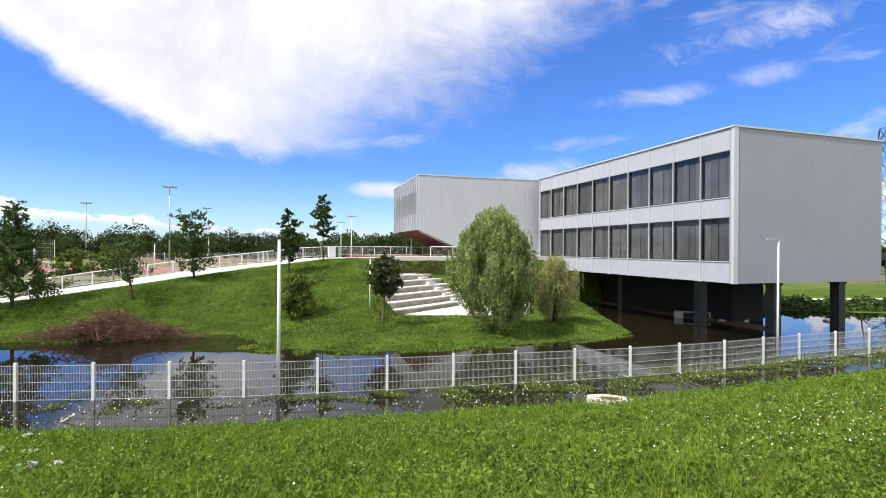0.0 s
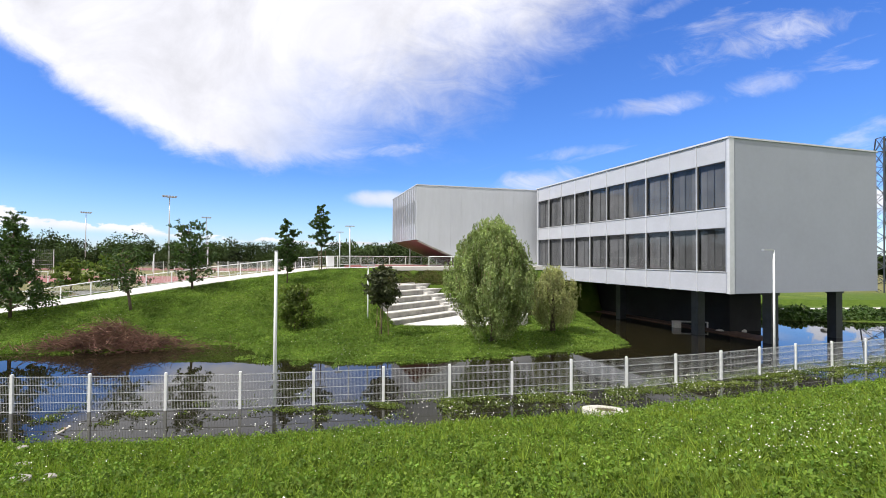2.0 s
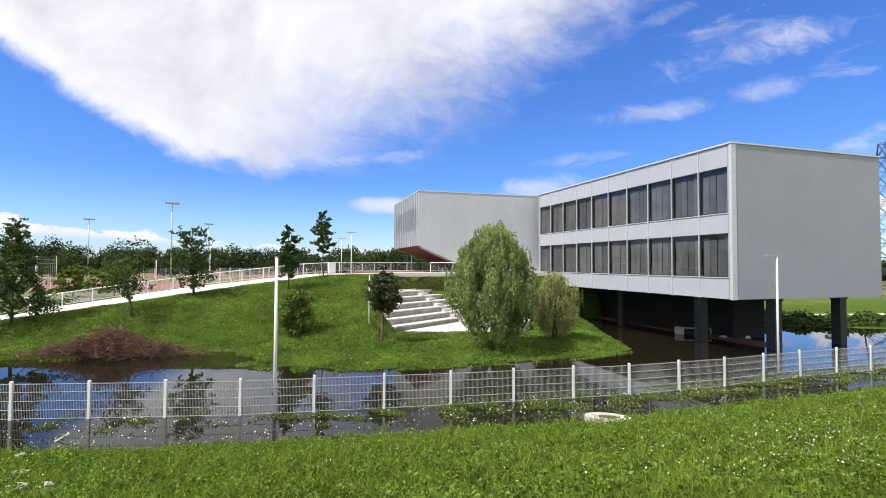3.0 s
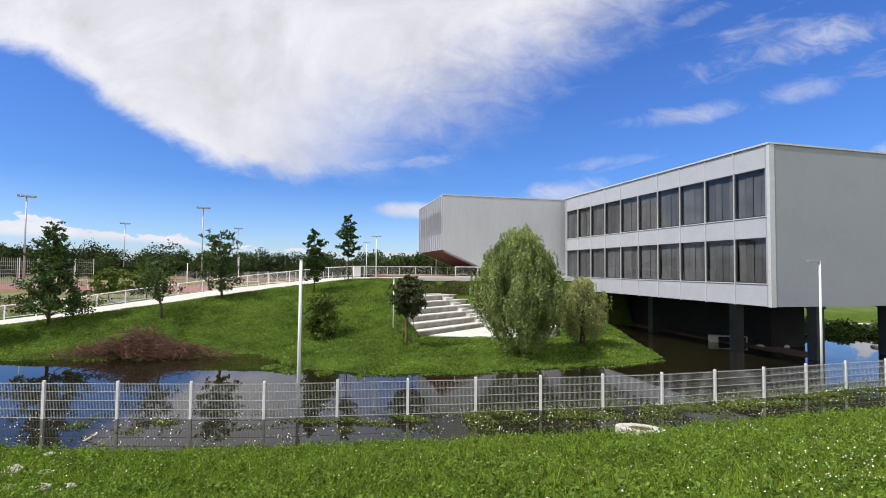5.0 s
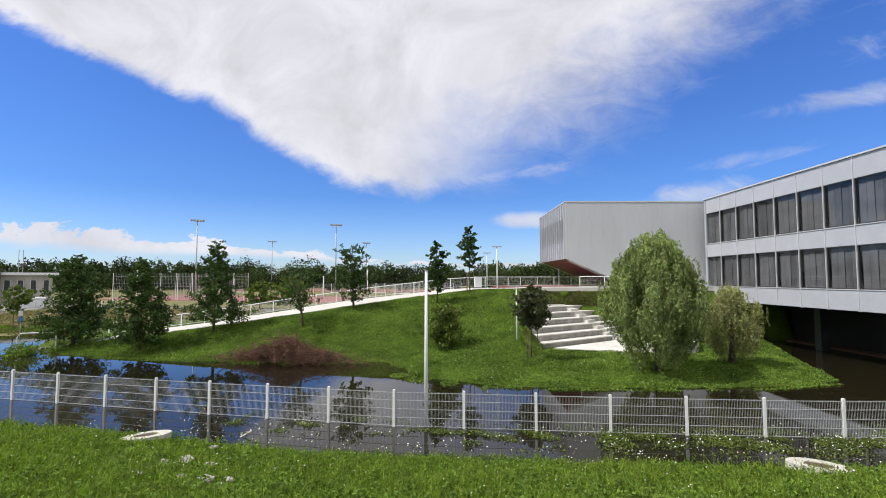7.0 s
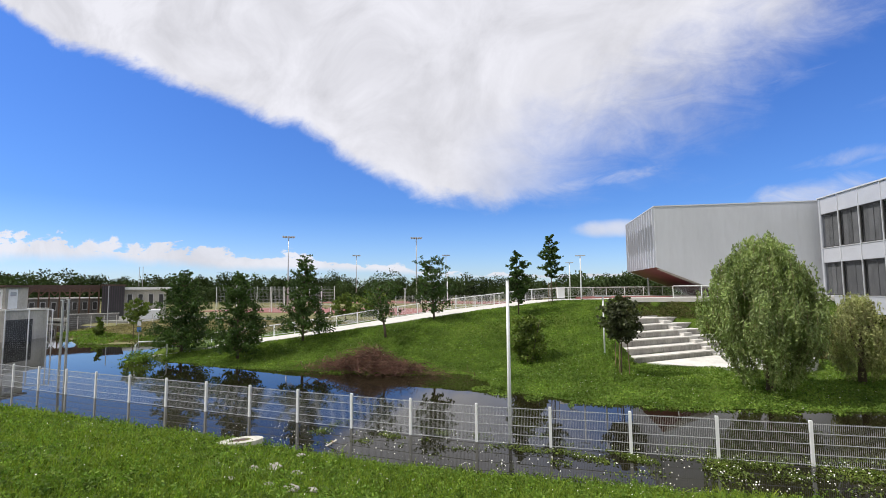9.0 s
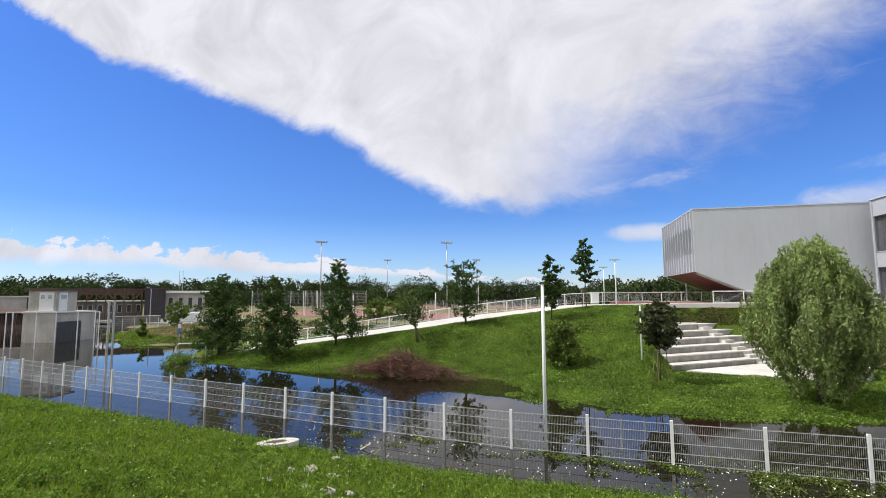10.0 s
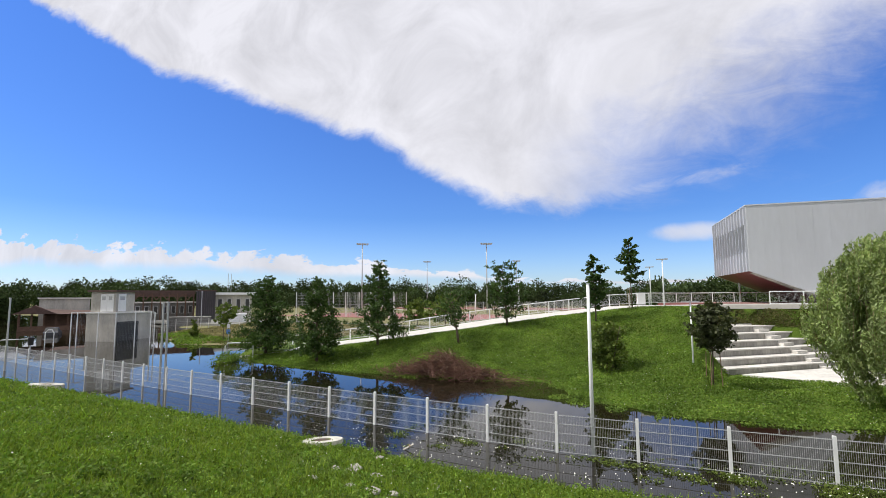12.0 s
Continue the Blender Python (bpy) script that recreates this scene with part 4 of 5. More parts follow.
# ---- heap of dry branches at the water's edge ----
def build_brush():
    rng = np.random.default_rng(41)
    mb = MB()
    for k in range(2100):
        u = rng.normal() * 0.44
        hump = max(0.12, 1.35 * math.exp(-((u + 0.06) / 0.30) ** 2) + 0.55 * math.exp(-((abs(u) - 0.62) / 0.32) ** 2))
        p = np.array([u * 4.3, rng.normal() * 0.75 * (1 - 0.3 * abs(u)), rng.uniform(0.0, 1) ** 0.8 * hump])
        az = rng.normal() * 0.7 + (0 if rng.random() < 0.6 else math.pi / 2)
        d = np.array([math.cos(az), math.sin(az), rng.normal() * 0.35 - 0.12])
        n = rng.uniform(0.4, 1.7)
        bend = rng.normal(size=3) * 0.16 * n
        q = [(a[0], a[1], max(a[2], -0.1)) for a in (p - d * n / 2, p + bend, p + d * n / 2)]
        r = rng.uniform(0.006, 0.020)
        mb.tube(q, [r, r * 0.8, r * 0.4], 3, False)
    single("brush_pile", mb, M["twig"], "heap of dry reddish brown branches half in the water", "brush pile", pose(-18.5, 28.0, 0.07, 0, 0, 6), kind="stuff")


build_brush()


# ---- concrete manhole rings on the bank, stones ----
def manhole(x, y, turn, r=0.74, lift=0.17):
    z = ground_z(x, y)
    m = thing("manhole", pose(x, y, z, -6, 3, turn), "round pale concrete manhole ring in the grass", "manhole", "manhole rings")
    part("ring", MB().ring(r * 0.46, r, -0.3, lift), M["stone"], m, smooth=False)
    part("cover", MB().tube([(0, 0, -0.05), (0, 0, lift - 0.02)], r * 0.47, 20), M["tile"], m, "dark rusty sunken cover")


manhole(5.55, 16.25, 10)
manhole(-13.9, 13.35, 80, 0.70, 0.15)
manhole(-34.8, 12.0, 30, 0.8, 0.25)


def stone(x, y, s, seed):
    rng = np.random.default_rng(seed)
    bm = bmesh.new()
    bmesh.ops.create_icosphere(bm, subdivisions=2, radius=1.0)
    for v in bm.verts:
        v.co *= 1 + 0.35 * noise.noise(v.co * 1.3 + Vector((seed, 0, 0)))
        v.co = Vector((v.co.x * s, v.co.y * s * 0.7, v.co.z * s * 0.32))
    me = bpy.data.meshes.new("stone")
    bm.to_mesh(me)
    bm.free()
    me.materials.append(M["rubble"])
    single("stone", me, None, "grey flat stone lying in the grass", "stone", pose(x, y, ground_z(x, y) + 0.05, 0, 0, rng.uniform(0, 360)), "stones on the bank")


for i, (x, y, s) in enumerate(((-9.5, 10.4, 0.30), (-9.75, 10.0, 0.17), (-8.75, 10.35, 0.16), (-8.0, 8.75, 0.15), (-7.35, 8.7, 0.20), (-7.0, 8.9, 0.13), (-8.9, 8.6, 0.12), (-7.2, 10.6, 0.14), (-6.6, 11.0, 0.10), (-10.9, 12.9, 0.16))):
    stone(x, y, s, 60 + i)


# ---- concrete benches and boulders under the block ----
def bench(x, y, yaw):
    b = thing("concrete_bench", pose(x, y, 0, 0, 0, yaw), "pale concrete bench half under water below the school", "bench", "benches under the school")
    for a in (-1.35, 1.05):
        part("block", MB().box(a, -0.3, -0.5, a + 0.55, 0.3, 0.5), M["concrete"], b)
    part("seat", MB().box(-1.25, -0.2, 0.42, 1.5, 0.22, 0.5), M["steel"], b)


bench(19.5, 38.2, -12)
bench(22.6, 39.6, -6)
for i, (x, y) in enumerate(((20.6, 36.2), (22.4, 36.4), (24.4, 36.3), (29.0, 37.0))):
    bm = bmesh.new()
    bmesh.ops.create_icosphere(bm, subdivisions=2, radius=0.3)
    for v in bm.verts:
        v.co *= 1 + 0.2 * noise.noise(v.co * 3 + Vector((i, 0, 0)))
        v.co.z *= 0.6
    me = bpy.data.meshes.new("boulder")
    bm.to_mesh(me)
    bm.free()
    me.materials.append(M["concrete"])
    single("boulder", me, None, "pale round boulder showing above the water", "boulder", pose(x, y, 0.03), "boulders")

# ---- low ground east of the block ----
single("lawn_path", MB().quad((31, 47.5, 0.62), (31, 46.3, 0.62), (90, 51.0, 0.75), (90, 52.6, 0.75)), M["paving"], "pale footpath across the lawn behind the school", "path", kind="structure")


def shrubs(name, boxes, leaf, n, size, seed, label):
    rng = np.random.default_rng(seed)
    pts = []
    for x0, x1, y0, y1, h in boxes:
        x, y = rng.uniform(x0, x1, n), rng.uniform(y0, y1, n)
        g = height(x, y)
        lump = 0.55 + 0.45 * np.sin(x * 2.1 + seed) * np.sin(y * 1.7)
        lx, ly = seat_frame(x, y)
        edge, _ = along(PATH, x, y)
        free = ((ly > 5.5) | (lx > 10.7) | (x > 12) | (edge < 1.0)) & (y < np.interp(x, PATH[:, 0], PATH[:, 1]) - 0.12)
        x, y, g, lump = x[free], y[free], g[free], lump[free]
        pts.append(np.stack([x, y, np.maximum(g, 0.0) + rng.uniform(0, 1, len(x)) ** 0.7 * h * lump], -1))
    c = np.concatenate(pts)
    single(name, quads_mesh(name, leaf_cards(c, size, rng), M[leaf]), None, label, "shrubs", kind="stuff")


shrubs("shrub_bed", ((-4.8, 3.0, 42.6, 48.2, 0.26), (2.0, 9.5, 42.6, 49.6, 0.35)), "leaf_bed", 26000, 0.09, 51, "low dark green shrubs above the terrace seats")
shrubs("water_shrubs", ((30, 46, 42.5, 47.5, 0.8), (26, 34, 44, 49, 0.9)), "leaf", 4000, 0.2, 52, "low dark shrubs on the shore behind the school")


def pylon():
    p = thing("lattice_pylon", pose(62.0, 68.5, 0.5), "dark steel lattice pylon far behind the school", "pylon")
    def at(h):
        r = 1.9 * (1 - h / 26.0) + 0.35
        return [(r * a, r * b, h) for a, b in ((1, 1), (-1, 1), (-1, -1), (1, -1))]
    for i in range(4):
        part("leg", MB().tube([at(h)[i] for h in (0, 8, 16, 22)], 0.09, 4), M["column"], p)
    for k in range(11):
        lo, hi = at(k * 2.0), at(k * 2.0 + 2.0)
        mb = MB()
        for i in range(4):
            j = (i + 1) % 4
            mb.tube([lo[i], hi[j]], 0.045, 4, False).tube([lo[j], hi[i]], 0.045, 4, False).tube([hi[i], hi[j]], 0.04, 4, False)
        part("bracing", mb, M["column"], p)
    part("crossarm", MB().tube([(-3.5, 0, 20), (3.5, 0, 20)], 0.08, 4), M["column"], p)


pylon()

# ---- sports ground far off ----
def flat(name, pts, z, material, label):
    single(name, MB().prism(pts, z - 0.4, z), material, label, "court", kind="structure")


flat("red_track", [(-112, 86), (-50, 86), (-34, 100), (-34, 116), (-112, 116)], 0.62, M["court"], "red running track of the sports ground")
flat("grey_pitch", [(-110, 52), (-47, 52), (-40, 66), (-110, 66)], 0.60, M["asphalt"], "grey hard pitch beside the ramp")
flat("far_track", [(-150, 165), (-40, 165), (-40, 200), (-150, 200)], 0.64, M["court"], "red track on the far side of the sports ground")


def ball_fence(x, y, yaw, n, step, tall):
    f = thing("ball_fence", pose(x, y, 0.55, 0, 0, yaw), "tall pale net fence of the sports ground", "fence", "ball fences")
    for i in range(n + 1):
        part("post", MB().box(i * step - 0.06, -0.06, -0.3, i * step + 0.06, 0.06, tall), M["white"], f)
    for i in range(n):
        mb = MB()
        for j in range(1, 8):
            mb.box(i * step + 0.06, -0.012, j * tall / 8, (i + 1) * step - 0.06, 0.012, j * tall / 8 + 0.035)
        for j in range(1, 10):
            a = i * step + j * step / 10
            mb.box(a - 0.012, -0.01, 0.2, a + 0.012, 0.01, tall)
        part("net", mb, M["steel"], f)


for az, r, yaw, n, step, tall in ((50.5, 128, 38, 9, 3.0, 6.0), (45.0, 122, 62, 4, 3.0, 6.0), (31.5, 175, 24, 14, 3.0, 3.2), (24.5, 175, 20, 10, 3.0, 3.2)):
    x, y = polar(az, r)
    ball_fence(x, y, yaw, n, step, tall)


def goal(x, y, yaw):
    g = thing("goal", pose(x, y, 0.62, 0, 0, yaw), "white football goal on the red track", "goal", "goals")
    part("post", MB().tube([(-1.5, 0, 0), (-1.5, 0, 2.0)], 0.06, 6), M["white"], g)
    part("post", MB().tube([(1.5, 0, 0), (1.5, 0, 2.0)], 0.06, 6), M["white"], g)
    part("crossbar", MB().tube([(-1.56, 0, 2.0), (1.56, 0, 2.0)], 0.06, 6), M["white"], g)
    part("stay", MB().tube([(-1.5, 0, 2.0), (-1.5, 1.0, 0), (1.5, 1.0, 0), (1.5, 0, 2.0)], 0.035, 5), M["white"], g)


for az, r, yaw in ((39.5, 108, 30), (33.5, 112, 25), (24.3, 96, 20), (21.6, 88, 20)):
    goal(*polar(az, r), yaw)


# ---- flooded yard with low houses ----
def low_house(name, m, L, D, H, material, roof, label, windows=0, over=0.25, rise=0.25):
    h = thing(name, m, label, "building", "low buildings of the yard")
    part("wall", MB().box(0, 0, -0.5, L, D, H), material, h)
    part("roof", MB().box(-over, -over, H, L + over, D + over, H + rise), roof, h)
    for i in range(windows):
        a = (i + 0.25) * L / windows
        w = part("window", MB().box(a, -0.05, H * 0.45, a + 0.5 * L / windows, 0.0, H * 0.85), M["trim"], h)
        part("pane", MB().box(a + 0.08, -0.07, H * 0.45 + 0.08, a + 0.5 * L / windows - 0.08, -0.052, H * 0.85 - 0.08), M["shutter"], w, "dark pane")
    return h


def facing(az, r, turn=0.0):
    """A pose at a bearing, local x to the right and local y away."""
    x, y = polar(az, r)
    return pose(x, y, 0, 0, 0, az + turn)


def build_hut():
    h = thing("substation_hut", pose(-67.3, 28.6, 0, 0, 0, 205.6), "grey concrete hut with a dark shutter standing in the flood", "building")
    part("wall", MB().box(0.0, -5.8, -0.6, 4.0, 0.0, 3.35), M["block"], h, "stained concrete wall")
    part("roof_slab", MB().box(-0.12, -5.9, 3.35, 4.12, 0.1, 3.55), M["concrete"], h)
    sh = part("shutter", MB().box(-0.04, -3.7, -0.4, 0.0, -0.25, 2.35), M["shutter"], h, "dark roller shutter")
    for i in range(14):
        part("slat", MB().box(-0.055, -3.7, -0.36 + i * 0.193, -0.042, -0.25, -0.19 + i * 0.193), M["shutter"], sh)
    part("upper_wall", MB().box(0.25, -3.2, 3.55, 3.7, -0.25, 6.0), M["block"], h, "upper room of grey blockwork")
    part("upper_roof", MB().box(-0.05, -3.5, 6.0, 4.0, 0.05, 6.22), M["tile"], h, "thin brown roof slab")
    d = part("door", MB().box(0.19, -1.75, 3.6, 0.25, -0.6, 5.75), M["white"], h, "white louvred metal door")
    part("louvre", MB().box(0.16, -1.55, 5.0, 0.188, -0.8, 5.45), M["steel"], d)
    for a in (0.55, 1.45):
        d = part("door", MB().box(a, -0.25, 3.6, a + 0.86, -0.19, 5.75), M["white"], h, "white louvred metal door")
        part("louvre", MB().box(a + 0.2, -0.188, 5.0, a + 0.66, -0.16, 5.45), M["steel"], d)


build_hut()


def build_cage():
    c = thing("yard_fence", pose(-63.5, 22.8, 0, 0, 0, 40), "tall thin white mesh fence round the yard", "fence")
    for i, x in enumerate((0, 0.6, 2.7, 4.5, 6.5, 8.1, 8.5)):
        part("post", MB().box(x - 0.04, -0.04, -0.6, x + 0.04, 0.04, 3.7), M["white"], c)
    part("top_rail", MB().box(0, -0.03, 3.66, 8.5, 0.03, 3.72), M["white"], c)
    mb = MB()
    for i in range(57):
        mb.box(0.15 * i - 0.002, -0.002, -0.2, 0.15 * i + 0.002, 0.002, 3.66)
    for j in range(18):
        mb.box(0, -0.002, 0.2 * j, 8.5, 0.002, 0.2 * j + 0.004)
    part("net", mb, M["steel"], c)


build_cage()


def build_pavilion():
    p = thing("wooden_pavilion", facing(72.36, 106), "open brown wooden pavilion flooded to its railing", "pavilion")
    for i in range(8):
        x = -3.5 + i * 1.6
        for y in (0, 3.6):
            part("post", MB().box(x - 0.09, y - 0.09, -0.5, x + 0.09, y + 0.09, 2.72), M["wood"], p)
    part("parapet", MB().box(-3.5, -0.06, -0.3, 7.7, 0.06, 0.75), M["wood"], p)
    part("back_boards", MB().box(-0.3, 3.5, -0.3, 7.7, 3.62, 2.7), M["wood"], p)
    n = MB()
    n.v = [(-4.4, -0.6, 2.75), (1.4, -0.6, 2.75), (-1.5, -0.6, 4.15), (-4.4, 4.2, 2.75), (1.4, 4.2, 2.75), (-1.5, 4.2, 4.15)]
    n.f = [(0, 1, 2), (5, 4, 3), (0, 2, 5, 3), (2, 1, 4, 5), (1, 0, 3, 4)]
    part("gable_roof", n, M["tile"], p, "dark gabled roof")
    n = MB()
    n.v = [(-0.6, -0.5, 2.7), (8.2, -0.5, 2.7), (8.2, 2.0, 3.15), (-0.6, 2.0, 3.5), (-0.6, 4.2, 2.7), (8.2, 4.2, 2.7)]
    n.f = [(0, 1, 2, 3), (3, 2, 5, 4), (0, 3, 4), (1, 5, 2), (0, 4, 5, 1)]
    part("long_roof", n, M["tile"], p, "dark low roof")


build_pavilion()
low_house("long_shed", facing(72.95, 112), 7.2, 6, 5.2, M["block"], M["concrete"], "long grey flat roofed shed behind the pavilion", 0)
low_house("grey_workshop", facing(65.9, 128), 12, 8, 4.2, M["soot"], M["concrete"], "long low grey workshop with open front", 7)
hall = low_house("dark_hall", facing(60.4, 121), 3.8, 6, 6.8, M["shutter"], M["tile"], "dark ribbed metal hall", 0)
for i in range(10):
    part("rib", MB().box(0.1 + i * 0.39, -0.14, 1.8, 0.26 + i * 0.39, -0.003, 6.75), M["rib"], hall, "dark violet metal rib")
low_house("white_roof_house", facing(58.6, 123), 7.6, 8, 6.0, M["block"], M["white"], "low house with an overhanging white roof", 4, 0.9, 0.5)
low_house("white_container", facing(57.2, 105), 3.0, 2.4, 2.0, M["white"], M["white"], "white container on the dry meadow", 0)
low_house("low_wall", facing(62.9, 106), 7.4, 0.4, 1.7, M["soot"], M["concrete"], "low grey yard wall", 0, 0.05, 0.1)


def build_truss():
    t = thing("roof_truss", facing(65.8, 124), "rusty open roof frame over the workshop yard", "roof frame")
    for i in range(8):
        part("post", MB().box(i * 1.6 - 0.12, -0.12, 0, i * 1.6 + 0.12, 0.12, 6.6), M["wood"], t)
    part("beam", MB().box(-0.2, -0.15, 6.3, 11.6, 0.15, 6.7), M["tile"], t)
    part("beam", MB().box(-0.2, 3.0, 5.6, 11.6, 3.3, 7.0), M["tile"], t, "dark broken roof edge")
    mb = MB()
    for i in range(11):
        mb.tube([(i, 0, 4.9 + 1.3 * (i % 2)), (i + 1, 0, 4.9 + 1.3 * ((i + 1) % 2))], 0.13, 4)
    part("lattice", mb, M["wood"], t)


build_truss()


def car(m):
    c = thing("car", m, "dark grey parked car standing in flood water", "car")
    b = MB()
    prof = [(-2.1, 0.1), (2.1, 0.1), (2.15, 0.55), (1.95, 0.85), (1.0, 0.95), (-1.8, 0.98), (-2.1, 0.8)]
    n = len(prof)
    b.v = [(x, -0.85, z) for x, z in prof] + [(x, 0.85, z) for x, z in prof]
    b.f = [tuple(range(n)), tuple(reversed(range(n, 2 * n)))] + [(i + n, (i + 1) % n + n, (i + 1) % n, i) for i in range(n)]
    part("body", b, M["column"], c)
    g = MB()
    cab = [(-1.75, 0.97), (0.95, 0.95), (0.3, 1.45), (-1.3, 1.48)]
    g.v = [(x, -0.78 + 0.1 * (z > 1.2), z) for x, z in cab] + [(x, 0.78 - 0.1 * (z > 1.2), z) for x, z in cab]
    g.f = [(0, 1, 2, 3), (7, 6, 5, 4), (4, 5, 1, 0), (5, 6, 2, 1), (6, 7, 3, 2), (7, 4, 0, 3)]
    part("cabin", g, M["shutter"], c, "dark windows")
    for x in (-1.35, 1.35):
        for y in (-0.86, 0.68):
            part("wheel", MB().tube([(x, y, 0.3), (x, y + 0.18, 0.3)], 0.31, 14), M["black"], c)


car(Matrix.Translation((0, 0, -0.4)) @ facing(71.75, 93, 84))

for az, r, tall in ((62.33, 35.6, 5.36), (61.92, 35.9, 5.4), (74.2, 48.9, 5.55), (59.8, 100, 6.3), (57.5, 140, 11.0), (57.2, 141, 11.0)):
    x, y = polar(az, r)
    m = thing("steel_pole", pose(x, y, min(ground_z(x, y), 0.5)), "slim grey steel pole", "pole", "slim poles")
    part("shaft", MB().tube([(0, 0, -0.5), (0, 0, tall)], [0.07, 0.055], 8), M["steel"], m)
    part("cap", MB().box(-0.16, -0.06, tall, 0.06, 0.06, tall + 0.07), M["steel"], m)


def hoop(az, r, wide, tall, turn=0):
    h = thing("hoop_rail", facing(az, r, turn), "white bent tube rail standing in the water", "railing", "hoop rails")
    part("tube", MB().tube([(0, 0, -0.6), (0, 0, tall - 0.25), (0.2, 0, tall), (wide - 0.2, 0, tall), (wide, 0, tall - 0.25), (wide, 0, -0.6)], 0.05, 7), M["white"], h)


hoop(72.07, 71, 0.75, 1.75)
hoop(75.1, 69, 2.5, 1.0, 0)
hoop(56.95, 46.6, 2.2, 1.4, -10)
signpost = thing("sign_post", facing(56.9, 60), "small blue and white sign on a thin post", "sign")
part("post", MB().tube([(0, 0, -0.6), (0, 0, 2.4)], 0.03, 6), M["steel"], signpost)
part("plate", MB().box(-0.16, -0.04, 1.9, 0.16, -0.02, 2.35), M["white"], signpost)
part("lower_plate", MB().box(-0.2, -0.04, 1.3, 0.2, -0.02, 1.8), mat("blue_sign", (0.10, 0.22, 0.5), 0.4), signpost, "blue plate")

# yard fence of pale posts behind the meadow
yf = thing("meadow_fence", facing(64.0, 92), "low fence of pale posts and mesh at the meadow's edge", "fence")
for i in range(15):
    part("post", MB().box(i * 1.6 - 0.05, -0.05, -0.2, i * 1.6 + 0.05, 0.05, 1.9), M["concrete"], yf)
for i in range(14):
    mb = MB()
    for j in range(6):
        mb.box(i * 1.6, -0.008, 0.3 + j * 0.28, i * 1.6 + 1.6, 0.008, 0.32 + j * 0.28)
    part("wire", mb, M["steel"], yf)

tree("young_tree", *polar(57.4, 64.5), 4.6, 2.5, "leaf_light", 71, "thin young tree with light leaves on the meadow shore", 0.45, 900, 0.2, 10, 0.04, gaps=0.8)
tree("young_shrub", *polar(60.2, 71), 2.4, 1.1, "leaf_light", 72, "small upright shrub on the meadow shore", 0.1, 500, 0.2, 8, 0.03, gaps=0.6)
tree("field_tree", *polar(33.8, 78), 5.0, 4.4, "leaf_light", 73, "light green tree beside the sports ground", 0.2, 1800, 0.28, 14, 0.08, gaps=0.6)
tree("field_tree", *polar(37.0, 84), 4.4, 3.4, "leaf_light", 74, "yellowish green tree beside the sports ground", 0.2, 1500, 0.28, 12, 0.08, gaps=0.6)
tree("shore_bush", -37.8, 25.2, 0.9, 2.6, "lawn", 75, "weedy green bush half in the water", 0.02, 2200, 0.09, 14, 0.02, trunks=3, shape="dome")


# ---- woods at the horizon ----
def build_woods():
    rng = np.random.default_rng(77)
    cards = []
    def row(az0, az1, r0, r1, n, h0, h1, leaves, size):
        for k in range(n):
            az, r = rng.uniform(az0, az1), rng.uniform(r0, r1)
            x, y = polar(az, r)
            h = rng.uniform(h0, h1) * (1.25 if rng.random() < 0.15 else 1.0)
            w = h * rng.uniform(0.55, 0.95)
            d = rng.normal(size=(leaves, 3))
            d /= np.linalg.norm(d, axis=1, keepdims=True)
            d *= rng.uniform(0.35, 1.0, (leaves, 1)) ** 0.5
            c = np.stack([x + d[:, 0] * w * 0.5, y + d[:, 1] * w * 0.5, 0.5 + h * 0.52 + d[:, 2] * h * 0.5], -1)
            c += rng.normal(size=c.shape) * 0.04 * h
            cards.append(leaf_cards(c, size, rng, long=1.3))
    row(-8, 100, 260, 330, 360, 7, 14.5, 620, 0.72)
    row(-2, 100, 200, 240, 150, 3.5, 7.5, 420, 0.6)
    row(-3, 12, 110, 150, 34, 5.5, 9.5, 900, 0.45)
    row(64, 84, 170, 210, 46, 6, 11.5, 800, 0.5)
    row(-60, -36, 120, 200, 50, 5, 8, 200, 1.2)
    single("woods", quads_mesh("woods", np.concatenate(cards), M["wood_far"]), None, "dark green line of trees along the horizon", "woods", kind="stuff")


build_woods()


# ---- grass, clover, weeds, flowers ----
def blades(n, xy, tall, wide, rng, lean=0.5):
    """Triangular blades that stand on the ground at the given places."""
    x, y = xy
    z = height(x, y)
    base = np.stack([x, y, z - 0.02], -1)
    a = rng.uniform(0, 2 * np.pi, len(x))
    side = np.stack([np.cos(a), np.sin(a), np.zeros(len(x))], -1)
    h = tall * rng.uniform(0.5, 1.25, len(x))
    tip = base + np.stack([rng.normal(size=len(x)) * lean * h, rng.normal(size=len(x)) * lean * h, h], -1)
    w = (wide * rng.uniform(0.7, 1.3, len(x)))[:, None]
    return np.stack([base - side * w / 2, base + side * w / 2, tip], 1)


def sector(n, r0, r1, az0, az1, rng, power=1.0):
    r = r0 * (r1 / r0) ** (rng.uniform(0, 1, n) ** power)
    a = np.radians(rng.uniform(az0, az1, n))
    return -np.sin(a) * r, np.cos(a) * r


